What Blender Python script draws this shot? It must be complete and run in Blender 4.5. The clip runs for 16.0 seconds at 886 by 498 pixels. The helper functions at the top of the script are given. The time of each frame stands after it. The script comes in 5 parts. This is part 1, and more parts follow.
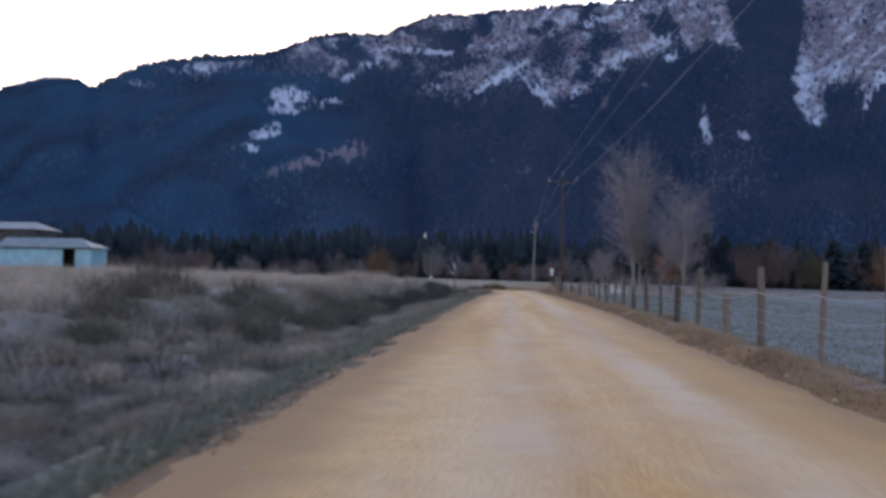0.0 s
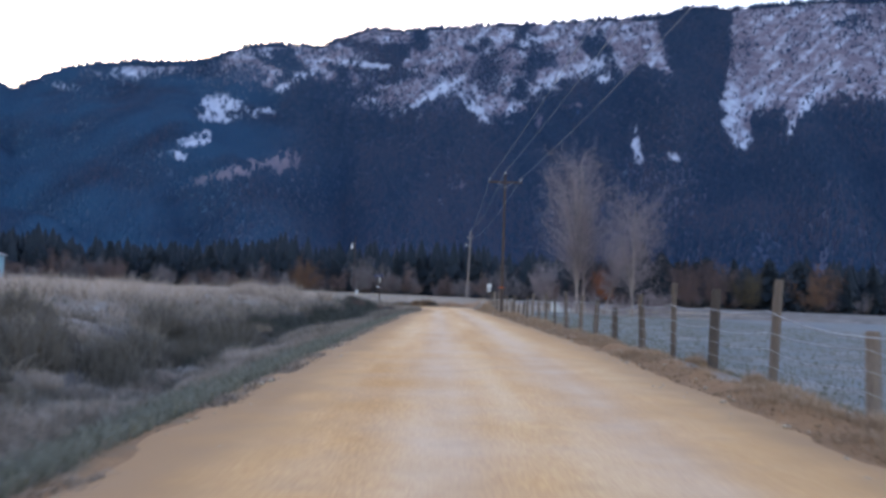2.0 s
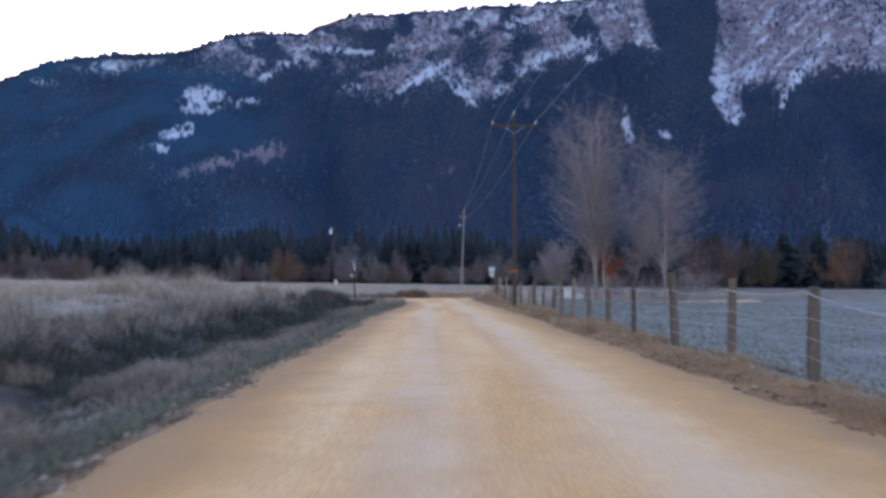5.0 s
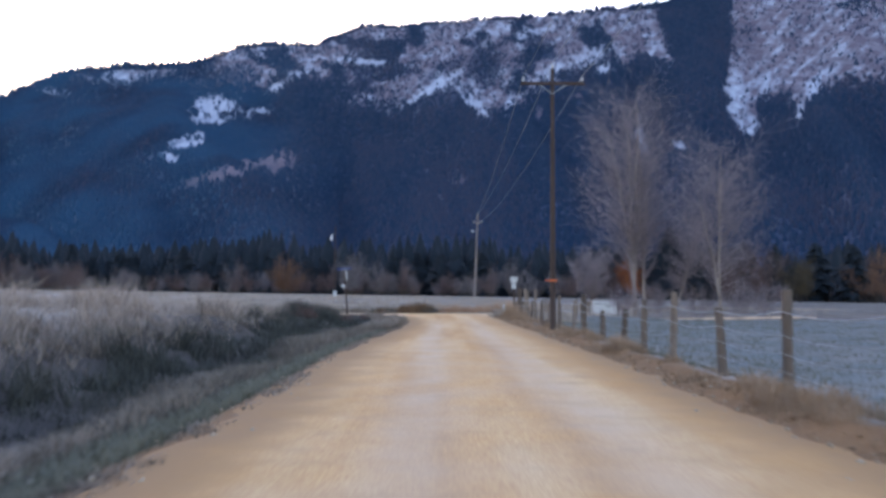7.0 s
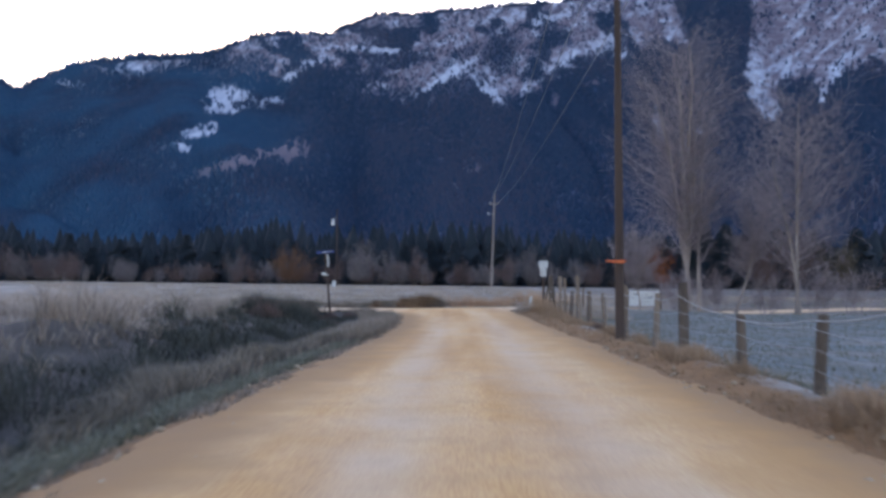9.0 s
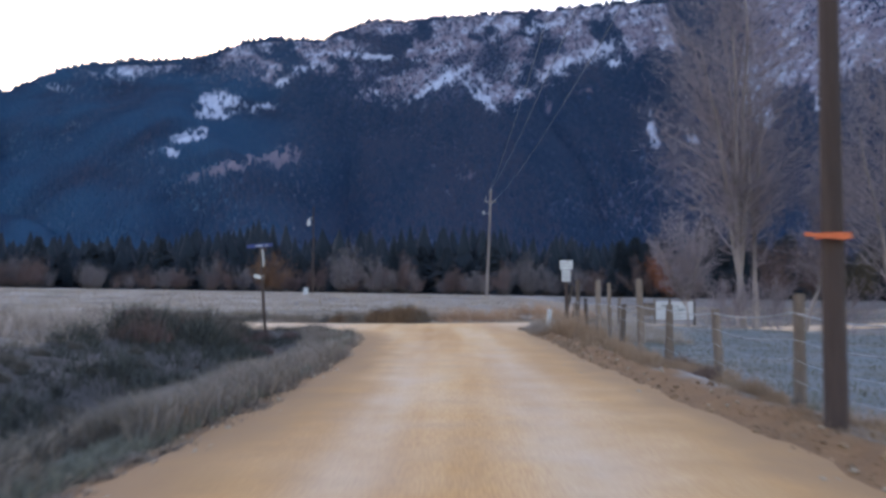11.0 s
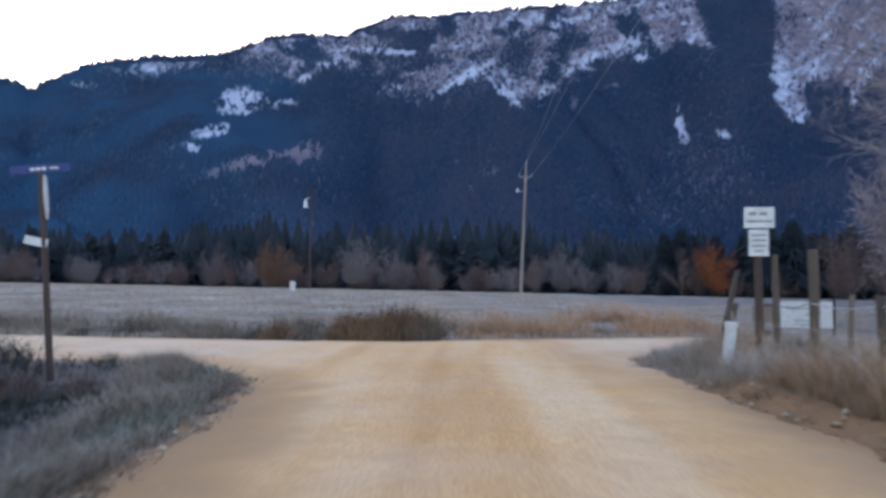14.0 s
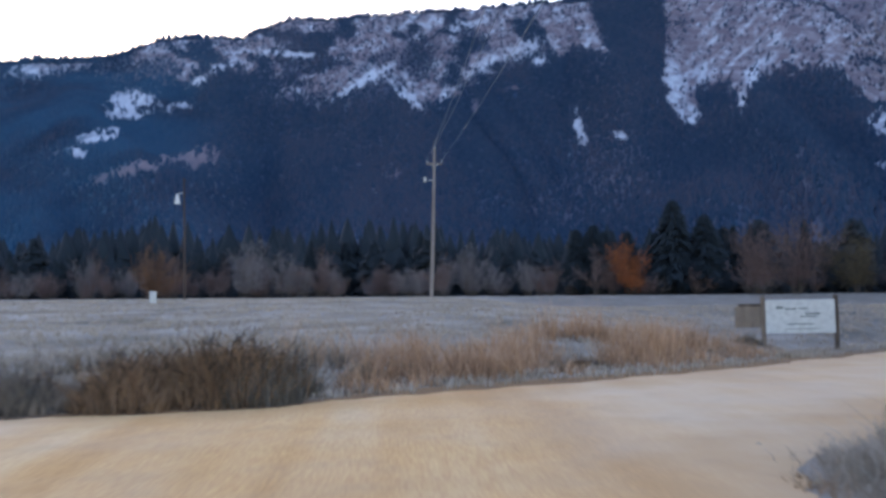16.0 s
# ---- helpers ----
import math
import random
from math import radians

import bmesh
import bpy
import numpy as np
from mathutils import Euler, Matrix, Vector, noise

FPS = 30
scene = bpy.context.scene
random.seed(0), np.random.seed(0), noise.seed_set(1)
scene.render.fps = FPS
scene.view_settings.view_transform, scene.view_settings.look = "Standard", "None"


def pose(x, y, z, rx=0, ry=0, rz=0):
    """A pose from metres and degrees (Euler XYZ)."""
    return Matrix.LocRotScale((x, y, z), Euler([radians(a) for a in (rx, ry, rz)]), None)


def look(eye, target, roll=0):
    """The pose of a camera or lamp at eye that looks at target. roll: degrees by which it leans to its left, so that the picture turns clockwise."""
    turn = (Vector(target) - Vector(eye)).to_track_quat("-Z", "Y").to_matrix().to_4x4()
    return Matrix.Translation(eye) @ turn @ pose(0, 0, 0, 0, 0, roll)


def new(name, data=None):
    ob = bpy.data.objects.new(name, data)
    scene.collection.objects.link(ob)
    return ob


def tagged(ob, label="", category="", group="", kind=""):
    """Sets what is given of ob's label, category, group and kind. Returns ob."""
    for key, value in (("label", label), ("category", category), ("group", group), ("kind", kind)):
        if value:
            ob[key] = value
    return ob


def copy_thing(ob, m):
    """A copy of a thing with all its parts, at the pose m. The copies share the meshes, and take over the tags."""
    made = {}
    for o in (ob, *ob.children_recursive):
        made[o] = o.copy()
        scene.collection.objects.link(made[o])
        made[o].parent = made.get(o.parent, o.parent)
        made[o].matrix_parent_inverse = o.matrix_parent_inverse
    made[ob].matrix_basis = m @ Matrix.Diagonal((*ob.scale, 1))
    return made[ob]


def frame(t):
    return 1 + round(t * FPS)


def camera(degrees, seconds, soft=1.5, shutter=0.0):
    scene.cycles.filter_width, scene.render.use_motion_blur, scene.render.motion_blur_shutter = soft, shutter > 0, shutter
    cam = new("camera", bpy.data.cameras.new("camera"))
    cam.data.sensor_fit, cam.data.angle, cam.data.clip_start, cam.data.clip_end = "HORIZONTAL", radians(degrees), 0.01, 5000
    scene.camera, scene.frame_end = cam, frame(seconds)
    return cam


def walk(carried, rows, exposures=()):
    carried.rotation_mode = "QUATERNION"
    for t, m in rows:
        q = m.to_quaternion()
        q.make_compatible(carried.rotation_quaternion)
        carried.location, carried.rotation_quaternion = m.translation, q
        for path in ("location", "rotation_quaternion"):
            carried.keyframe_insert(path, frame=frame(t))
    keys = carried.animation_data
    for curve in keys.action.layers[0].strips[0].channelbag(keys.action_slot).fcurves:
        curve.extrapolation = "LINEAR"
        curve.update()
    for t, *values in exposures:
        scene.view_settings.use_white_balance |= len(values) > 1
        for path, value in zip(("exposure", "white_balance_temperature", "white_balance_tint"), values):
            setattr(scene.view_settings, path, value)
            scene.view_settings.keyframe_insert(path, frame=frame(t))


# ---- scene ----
cam = camera(56.0, 16.0, soft=3.2, shutter=0.5)
PATH = [
    (0, (-0.711, 1.606, 1.179), (-0.8609, 3.5991, 1.2527), 0.99),
    (0.5, (-0.63, 4.065, 1.199), (-0.6989, 6.0636, 1.2338), 1.18),
    (1, (-0.711, 6.855, 1.247), (-0.7248, 8.8545, 1.2954), -0.52),
    (1.5, (-0.732, 9.638, 1.223), (-0.7149, 11.6379, 1.2673), 1.93),
    (2, (-0.621, 12.467, 1.191), (-0.6119, 14.4633, 1.3049), 1.84),
    (2.5, (-0.472, 15.287, 1.231), (-0.3579, 17.2825, 1.3004), 1.32),
    (3, (-0.659, 18.169, 1.29), (-0.5949, 20.1647, 1.3993), 2.34),
    (3.5, (-0.695, 21.004, 1.305), (-0.6702, 23.0, 1.4298), 2.01),
    (6, (-0.272, 35.335, 1.304), (-0.2227, 37.3336, 1.3643), -0.65),
    (6.5, (-0.336, 38.375, 1.331), (-0.2916, 40.3733, 1.393), -0.54),
    (7, (-0.295, 41.457, 1.408), (-0.29, 43.4538, 1.518), 0.25),
    (7.5, (-0.135, 44.547, 1.45), (-0.1503, 46.5441, 1.5524), 0.6),
    (8, (-0.135, 47.636, 1.44), (-0.1261, 49.6332, 1.5359), 0.38),
    (8.5, (0.011, 50.714, 1.436), (-0.0136, 52.7113, 1.5401), 0.44),
    (9, (0.084, 53.632, 1.418), (0.0513, 55.63, 1.5035), -0.0),
    (11.5, (0.235, 69.046, 1.391), (0.2224, 71.0422, 1.5157), 0.32),
    (12, (0.182, 72.067, 1.324), (0.1421, 74.061, 1.4735), 0.25),
    (12.5, (0.061, 75.173, 1.368), (0.0234, 77.1673, 1.5163), -0.08),
    (13, (0.108, 78.058, 1.336), (0.0299, 80.0506, 1.4891), -0.55),
    (13.5, (0.024, 80.789, 1.317), (0.0052, 82.7827, 1.4736), 1.48),
    (14, (0.034, 83.475, 1.259), (-0.0356, 85.4717, 1.3591), 0.51),
    (14.5, (0.092, 86.108, 1.277), (0.0091, 88.1044, 1.3652), -0.79),
    (15, (0.05, 88.862, 1.326), (0.0477, 90.861, 1.3977), -0.02),
    (15.5, (0.088, 91.348, 1.377), (0.172, 93.3445, 1.4658), -1.19),
    (16, (0.196, 93.8, 1.345), (0.3555, 95.7903, 1.4536), -1.1),
]
walk(cam, [(t, look(e, g, r)) for t, e, g, r in PATH], [(0.0, 2.34, 6330, 33), (0.6, 2.71, 6220, 32), (1.5, 2.78, 6220, 31), (2.2, 2.83, 6210, 31), (3.1, 2.71, 6190, 31), (3.5, 2.70, 6180, 31), (6.0, 2.76, 6140, 31), (7.0, 2.80, 6130, 31), (8.5, 2.66, 6160, 31), (12.0, 2.80, 6380, 32), (13.2, 2.85, 6300, 30), (14.2, 2.77, 6080, 28), (15.0, 2.76, 5970, 25), (16.0, 2.74, 6080, 27)])

# ---------------------------------------------------------------- light
SUN_EL, SUN_AZ = 5.0, -14.0          # low sun still behind the ridge ahead
world = bpy.data.worlds.new("sky")
scene.world = world
world.use_nodes = True
wn = world.node_tree.nodes
sky = wn.new("ShaderNodeTexSky")
sky.sky_type = "NISHITA"
sky.sun_disc = False
sky.sun_elevation = radians(SUN_EL)
sky.sun_rotation = radians(SUN_AZ)
sky.air_density, sky.dust_density, sky.ozone_density = 1.0, 0.9, 1.3
wn["Background"].inputs["Strength"].default_value = 0.15
world.node_tree.links.new(sky.outputs[0], wn["Background"].inputs[0])
sun_data = bpy.data.lights.new("sun", "SUN")
sun_data.energy, sun_data.angle, sun_data.color = 2.0, radians(0.53), (1.0, 0.86, 0.68)
sun = new("sun", sun_data)
sd = Vector((math.sin(radians(SUN_AZ)) * math.cos(radians(SUN_EL)), math.cos(radians(SUN_AZ)) * math.cos(radians(SUN_EL)), math.sin(radians(SUN_EL))))
sun.matrix_world = look(sd * 50, (0, 0, 0))


# ---------------------------------------------------------------- materials
def mat(name, stops, scale=4.0, detail=6.0, fine=60.0, fine_amount=0.25, rough=0.9, bump=0.3, bump_scale=None,
        stretch=(1, 1, 1), island=0.0, per_object=0.0, tip=None, metal=0.0, spec=0.25, grain_dist=0.02):
    """A worn surface: a wide noise over a colour ramp, a fine grain over that, and a bump from both."""
    m = bpy.data.materials.new(name)
    m.use_nodes = True
    nt = m.node_tree
    n, l = nt.nodes, nt.links
    b = n["Principled BSDF"]
    b.inputs["Roughness"].default_value = rough
    b.inputs["Metallic"].default_value = metal
    b.inputs["Specular IOR Level"].default_value = spec
    geo = n.new("ShaderNodeNewGeometry")
    mp = n.new("ShaderNodeMapping")
    mp.inputs["Scale"].default_value = stretch
    l.new(geo.outputs["Position"], mp.inputs["Vector"])
    big = n.new("ShaderNodeTexNoise")
    big.inputs["Scale"].default_value, big.inputs["Detail"].default_value = scale, detail
    l.new(mp.outputs[0], big.inputs["Vector"])
    small = n.new("ShaderNodeTexNoise")
    small.inputs["Scale"].default_value, small.inputs["Detail"].default_value = fine, 4.0
    l.new(mp.outputs[0], small.inputs["Vector"])
    fac = big.outputs["Fac"]
    for amount, socket in ((island, geo.outputs["Random Per Island"]), (per_object, None)):
        if amount:
            if socket is None:
                socket = n.new("ShaderNodeObjectInfo").outputs["Random"]
            mx = n.new("ShaderNodeMix")
            mx.inputs["Factor"].default_value = amount
            l.new(fac, mx.inputs["A"])
            l.new(socket, mx.inputs["B"])
            fac = mx.outputs["Result"]
    ramp = n.new("ShaderNodeValToRGB")
    while len(ramp.color_ramp.elements) < len(stops):
        ramp.color_ramp.elements.new(0.5)
    for e, (p, c) in zip(ramp.color_ramp.elements, stops):
        e.position, e.color = p, (*c, 1)
    l.new(fac, ramp.inputs["Fac"])
    col = ramp.outputs["Color"]
    mul = n.new("ShaderNodeMix")
    mul.data_type, mul.blend_type = "RGBA", "OVERLAY"
    mul.inputs["Factor"].default_value = fine_amount
    l.new(col, mul.inputs["A"])
    l.new(small.outputs["Fac"], mul.inputs["B"])
    col = mul.outputs["Result"]
    if tip:
        at = n.new("ShaderNodeAttribute")
        at.attribute_name = "tip"
        tx = n.new("ShaderNodeMix")
        tx.data_type = "RGBA"
        l.new(at.outputs["Fac"], tx.inputs["Factor"])
        l.new(col, tx.inputs["A"])
        tx.inputs["B"].default_value = (*tip, 1)
        col = tx.outputs["Result"]
    l.new(col, b.inputs["Base Color"])
    if bump:
        add = n.new("ShaderNodeMath")
        add.operation = "ADD"
        l.new(big.outputs["Fac"], add.inputs[0])
        l.new(small.outputs["Fac"], add.inputs[1])
        bp = n.new("ShaderNodeBump")
        bp.inputs["Strength"].default_value, bp.inputs["Distance"].default_value = bump, grain_dist
        l.new(add.outputs[0], bp.inputs["Height"])
        l.new(bp.outputs[0], b.inputs["Normal"])
    return m


def attr_mix(m, layers, stretch=(1, 1, 1), rough=0.5, gain=1.0):
    """Lay further covers over a material's colour: (attribute name, channel 0..2, colour, colour2, noise scale, softness)."""
    nt = m.node_tree
    n, l = nt.nodes, nt.links
    b = n["Principled BSDF"]
    col = b.inputs["Base Color"].links[0].from_socket
    geo = n.new("ShaderNodeNewGeometry")
    mp = n.new("ShaderNodeMapping")
    mp.inputs["Scale"].default_value = stretch
    l.new(geo.outputs["Position"], mp.inputs["Vector"])
    for name, ch, ca, cb, sc, soft in layers:
        at = n.new("ShaderNodeAttribute")
        at.attribute_name = name
        sep = n.new("ShaderNodeSeparateColor")
        l.new(at.outputs["Color"], sep.inputs[0])
        nz = n.new("ShaderNodeTexNoise")
        nz.inputs["Scale"].default_value, nz.inputs["Detail"].default_value = sc, 8.0
        nz.inputs["Roughness"].default_value = rough
        l.new(mp.outputs[0], nz.inputs["Vector"])
        sub = n.new("ShaderNodeMath")
        sub.operation = "ADD"
        l.new(sep.outputs[ch], sub.inputs[0])
        amp = n.new("ShaderNodeMath")
        amp.operation = "MULTIPLY_ADD"
        amp.inputs[1].default_value, amp.inputs[2].default_value = gain, 0.5 - 0.5 * gain
        l.new(nz.outputs["Fac"], amp.inputs[0])
        l.new(amp.outputs[0], sub.inputs[1])
        mr = n.new("ShaderNodeMapRange")
        mr.inputs["From Min"].default_value, mr.inputs["From Max"].default_value = 1.0 - soft, 1.0 + soft
        l.new(sub.outputs[0], mr.inputs["Value"])
        two = n.new("ShaderNodeMix")
        two.data_type = "RGBA"
        l.new(nz.outputs["Fac"], two.inputs["Factor"])
        two.inputs["A"].default_value, two.inputs["B"].default_value = (*ca, 1), (*cb, 1)
        mx = n.new("ShaderNodeMix")
        mx.data_type = "RGBA"
        l.new(mr.outputs[0], mx.inputs["Factor"])
        l.new(col, mx.inputs["A"])
        l.new(two.outputs["Result"], mx.inputs["B"])
        col = mx.outputs["Result"]
    l.new(col, b.inputs["Base Color"])


M_GROUND = mat("frosted_soil", [(0.3, (0.12, 0.10, 0.078)), (0.5, (0.225, 0.19, 0.165)), (0.7, (0.345, 0.30, 0.272))], 0.35, 10, 14, 0.35, bump=0.6, grain_dist=0.05)
attr_mix(M_GROUND, [("cover", 0, (0.056, 0.078, 0.088), (0.150, 0.182, 0.196), 0.5, 0.35),
                    ("cover", 1, (0.14, 0.068, 0.030), (0.29, 0.155, 0.07), 2.5, 0.3),
                    ("cover", 2, (0.050, 0.055, 0.036), (0.15, 0.146, 0.112), 2.2, 0.35),
                    # dark bank litter, with the shade of hollows painted in
                    ("litter_shade", 0, (0.035, 0.030, 0.028), (0.10, 0.085, 0.08), 0.9, 0.4)])
M_ROAD = mat("packed_gravel", [(0.36, (0.51, 0.255, 0.088)), (0.5, (0.62, 0.345, 0.148)), (0.64, (0.66, 0.42, 0.222))], 0.6, 10, 40, 0.4, stretch=(1.3, 0.10, 1), bump=0.35, grain_dist=0.012, rough=0.95)
attr_mix(M_ROAD, [("cover", 0, (0.54, 0.39, 0.275), (0.60, 0.455, 0.34), 0.8, 0.6),
                  ("cover", 1, (0.37, 0.185, 0.070), (0.49, 0.275, 0.115), 1.2, 0.5),
                  ("cover", 2, (0.24, 0.125, 0.058), (0.36, 0.21, 0.11), 1.6, 0.45)])
M_STONE = mat("road_stone", [(0.3, (0.33, 0.245, 0.17)), (0.7, (0.56, 0.47, 0.37))], 30, 3, 200, 0.2, per_object=0.5, bump=0.2)
# distance haze is put into the blue base colours of mountain floor and forest
M_ROCK = mat("hazy_mountain_floor", [(0.35, (0.016, 0.042, 0.095)), (0.6, (0.036, 0.046, 0.084))], 0.006, 10, 0.25, 0.4, stretch=(1, 0.08, 0.42), bump=0.0)
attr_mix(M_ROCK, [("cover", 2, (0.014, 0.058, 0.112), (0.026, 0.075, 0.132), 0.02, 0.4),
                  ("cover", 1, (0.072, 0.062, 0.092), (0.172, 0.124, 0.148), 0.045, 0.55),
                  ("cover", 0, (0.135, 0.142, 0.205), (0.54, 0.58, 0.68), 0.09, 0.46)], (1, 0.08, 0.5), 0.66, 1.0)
M_FOREST = mat("hazy_mountain_conifers", [(0.36, (0.006, 0.024, 0.058)), (0.5, (0.012, 0.033, 0.067)), (0.64, (0.034, 0.038, 0.066))], 0.013, 9, 0.3, 0.1, stretch=(1, 0.08, 0.42), island=0.30, bump=0, tip=(0.014, 0.058, 0.115))
M_NEEDLE = mat("conifer_needles", [(0.2, (0.005, 0.010, 0.016)), (0.8, (0.014, 0.020, 0.027))], 0.6, 4, 8, 0.3, island=0.5, per_object=0.2, bump=0)
M_BARK = mat("grey_bark", [(0.3, (0.13, 0.106, 0.100)), (0.7, (0.35, 0.285, 0.262))], 1.5, 6, 25, 0.4, stretch=(1, 1, 0.25), bump=0.5)
M_BARK_DARK = mat("dark_bark", [(0.3, (0.045, 0.035, 0.03)), (0.7, (0.10, 0.08, 0.07))], 2, 6, 25, 0.4, stretch=(1, 1, 0.25), bump=0.5)
M_TWIG = mat("frosted_twigs", [(0.2, (0.142, 0.114, 0.126)), (0.8, (0.34, 0.278, 0.298))], 0.5, 4, 9, 0.2, island=0.6, bump=0)
M_SHRUB = mat("bare_red_twigs", [(0.1, (0.062, 0.045, 0.046)), (0.5, (0.125, 0.076, 0.070)), (0.9, (0.180, 0.135, 0.135))], 0.3, 4, 6, 0.2, island=0.35, per_object=0.45, bump=0)
M_GREY = mat("bare_grey_twigs", [(0.1, (0.075, 0.065, 0.072)), (0.9, (0.215, 0.182, 0.190))], 0.3, 4, 6, 0.2, island=0.35, per_object=0.4, bump=0)
M_ORANGE = mat("orange_autumn_leaves", [(0.1, (0.12, 0.035, 0.014)), (0.9, (0.30, 0.095, 0.03))], 0.5, 4, 9, 0.2, island=0.6, bump=0)
M_TAN = mat("orange_brown_leaves", [(0.1, (0.09, 0.046, 0.030)), (0.9, (0.19, 0.098, 0.056))], 0.5, 4, 9, 0.2, island=0.6, bump=0)
M_OLIVE = mat("olive_autumn_leaves", [(0.1, (0.04, 0.034, 0.024)), (0.9, (0.10, 0.072, 0.042))], 0.5, 4, 9, 0.2, island=0.6, bump=0)
M_GRASS = mat("frosted_dry_grass", [(0.3, (0.14, 0.10, 0.075)), (0.5, (0.28, 0.205, 0.165)), (0.7, (0.43, 0.33, 0.27))], 0.25, 6, 5, 0.2, island=0.4, bump=0, tip=(0.47, 0.385, 0.345))
M_STRAW = mat("straw_grass", [(0.2, (0.13, 0.08, 0.05)), (0.5, (0.26, 0.16, 0.095)), (0.8, (0.38, 0.25, 0.16))], 0.6, 5, 5, 0.2, island=0.4, bump=0, tip=(0.37, 0.25, 0.175))
M_SHORT = mat("short_frosted_grass", [(0.2, (0.050, 0.053, 0.034)), (0.8, (0.160, 0.150, 0.110))], 0.5, 5, 5, 0.2, island=0.4, bump=0, tip=(0.205, 0.195, 0.165))
M_BRUSH = mat("dark_brush", [(0.2, (0.032, 0.027, 0.021)), (0.8, (0.12, 0.097, 0.078))], 0.4, 5, 8, 0.2, island=0.4, bump=0, tip=(0.17, 0.148, 0.128))
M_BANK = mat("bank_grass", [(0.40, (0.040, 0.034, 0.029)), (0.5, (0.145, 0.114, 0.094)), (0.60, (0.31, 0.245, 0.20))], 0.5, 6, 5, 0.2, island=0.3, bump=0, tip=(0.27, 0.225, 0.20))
# greener, much darker copy of M_BANK; the ditch's darkness is put into its colour
M_BANKD = mat("darkened_bank_grass", [(0.40, (0.018, 0.021, 0.018)), (0.5, (0.036, 0.041, 0.036)), (0.60, (0.080, 0.076, 0.064))], 0.5, 6, 5, 0.2, island=0.35, bump=0, tip=(0.064, 0.067, 0.060))
M_OCHRE = mat("ochre_brush", [(0.34, (0.022, 0.016, 0.013)), (0.5, (0.085, 0.050, 0.030)), (0.64, (0.24, 0.140, 0.078))], 1.3, 5, 8, 0.2, island=0.4, bump=0, tip=(0.27, 0.165, 0.105))
M_RUST = mat("rust_straw", [(0.34, (0.11, 0.055, 0.036)), (0.5, (0.31, 0.165, 0.095)), (0.68, (0.48, 0.285, 0.17))], 0.5, 5, 5, 0.2, island=0.35, bump=0, tip=(0.52, 0.325, 0.215))
M_REDBRUSH = mat("dark_red_brush", [(0.25, (0.04, 0.026, 0.024)), (0.75, (0.13, 0.075, 0.065))], 0.5, 5, 8, 0.2, island=0.4, bump=0, tip=(0.20, 0.14, 0.13))
M_LUMP = mat("lumpy_dead_grass", [(0.38, (0.035, 0.027, 0.023)), (0.5, (0.14, 0.10, 0.08)), (0.62, (0.29, 0.215, 0.17))], 1.1, 5, 5, 0.2, island=0.35, bump=0, tip=(0.31, 0.25, 0.21))
M_MEADOW = mat("meadow_grass", [(0.3, (0.16, 0.115, 0.075)), (0.5, (0.30, 0.232, 0.18)), (0.7, (0.40, 0.32, 0.265))], 0.25, 7, 3, 0.3, island=0.3, bump=0, tip=(0.41, 0.345, 0.31))
M_CLOD = mat("dirt_clods", [(0.3, (0.14, 0.078, 0.040)), (0.7, (0.30, 0.18, 0.10))], 3, 5, 60, 0.3, island=0.5, bump=0.2)
M_POST = mat("weathered_post_wood", [(0.25, (0.055, 0.042, 0.036)), (0.55, (0.14, 0.105, 0.085)), (0.8, (0.22, 0.17, 0.14))], 5, 6, 60, 0.5, stretch=(1, 1, 0.12), per_object=0.45, bump=0.6)
M_POLE = mat("pole_wood", [(0.3, (0.040, 0.027, 0.024)), (0.7, (0.085, 0.058, 0.05))], 3, 6, 50, 0.4, stretch=(1, 1, 0.06), bump=0.4)
M_POLE_PALE = mat("pale_pole_wood", [(0.3, (0.14, 0.113, 0.108)), (0.7, (0.27, 0.225, 0.21))], 3, 6, 50, 0.4, stretch=(1, 1, 0.06), bump=0.4)
M_WIRE = mat("frosted_wire", [(0.3, (0.20, 0.20, 0.21)), (0.7, (0.38, 0.38, 0.40))], 8, 3, 90, 0.2, rough=0.6, bump=0)
M_CABLE = mat("power_cable", [(0.3, (0.26, 0.26, 0.28)), (0.7, (0.36, 0.36, 0.38))], 8, 3, 90, 0.2, rough=0.6, metal=0.2, bump=0)
M_STEEL = mat("galvanised_steel", [(0.3, (0.32, 0.33, 0.34)), (0.7, (0.48, 0.49, 0.50))], 12, 4, 90, 0.3, rough=0.5, metal=0.7, bump=0.1)
M_GLASSY = mat("glazed_porcelain", [(0.3, (0.35, 0.34, 0.34)), (0.7, (0.5, 0.5, 0.5))], 12, 4, 90, 0.1, rough=0.25, bump=0)
M_WHITE = mat("white_sign_paint", [(0.3, (0.42, 0.42, 0.435)), (0.7, (0.56, 0.56, 0.57))], 5, 5, 60, 0.15, rough=0.6, bump=0.05)
M_BOX = mat("chalky_grey_paint", [(0.3, (0.36, 0.36, 0.37)), (0.7, (0.50, 0.50, 0.50))], 6, 5, 60, 0.2, rough=0.7, bump=0.05)
M_BLUE = mat("blue_sign_paint", [(0.3, (0.02, 0.035, 0.12)), (0.7, (0.03, 0.05, 0.17))], 5, 5, 60, 0.15, rough=0.5, bump=0.05)
M_INK = mat("dark_lettering", [(0.3, (0.13, 0.14, 0.15)), (0.7, (0.20, 0.21, 0.22))], 9, 4, 60, 0.2, rough=0.7, bump=0)
M_RED = mat("orange_marker_tape", [(0.3, (0.45, 0.09, 0.03)), (0.7, (0.6, 0.14, 0.05))], 9, 4, 60, 0.2, rough=0.6, bump=0)
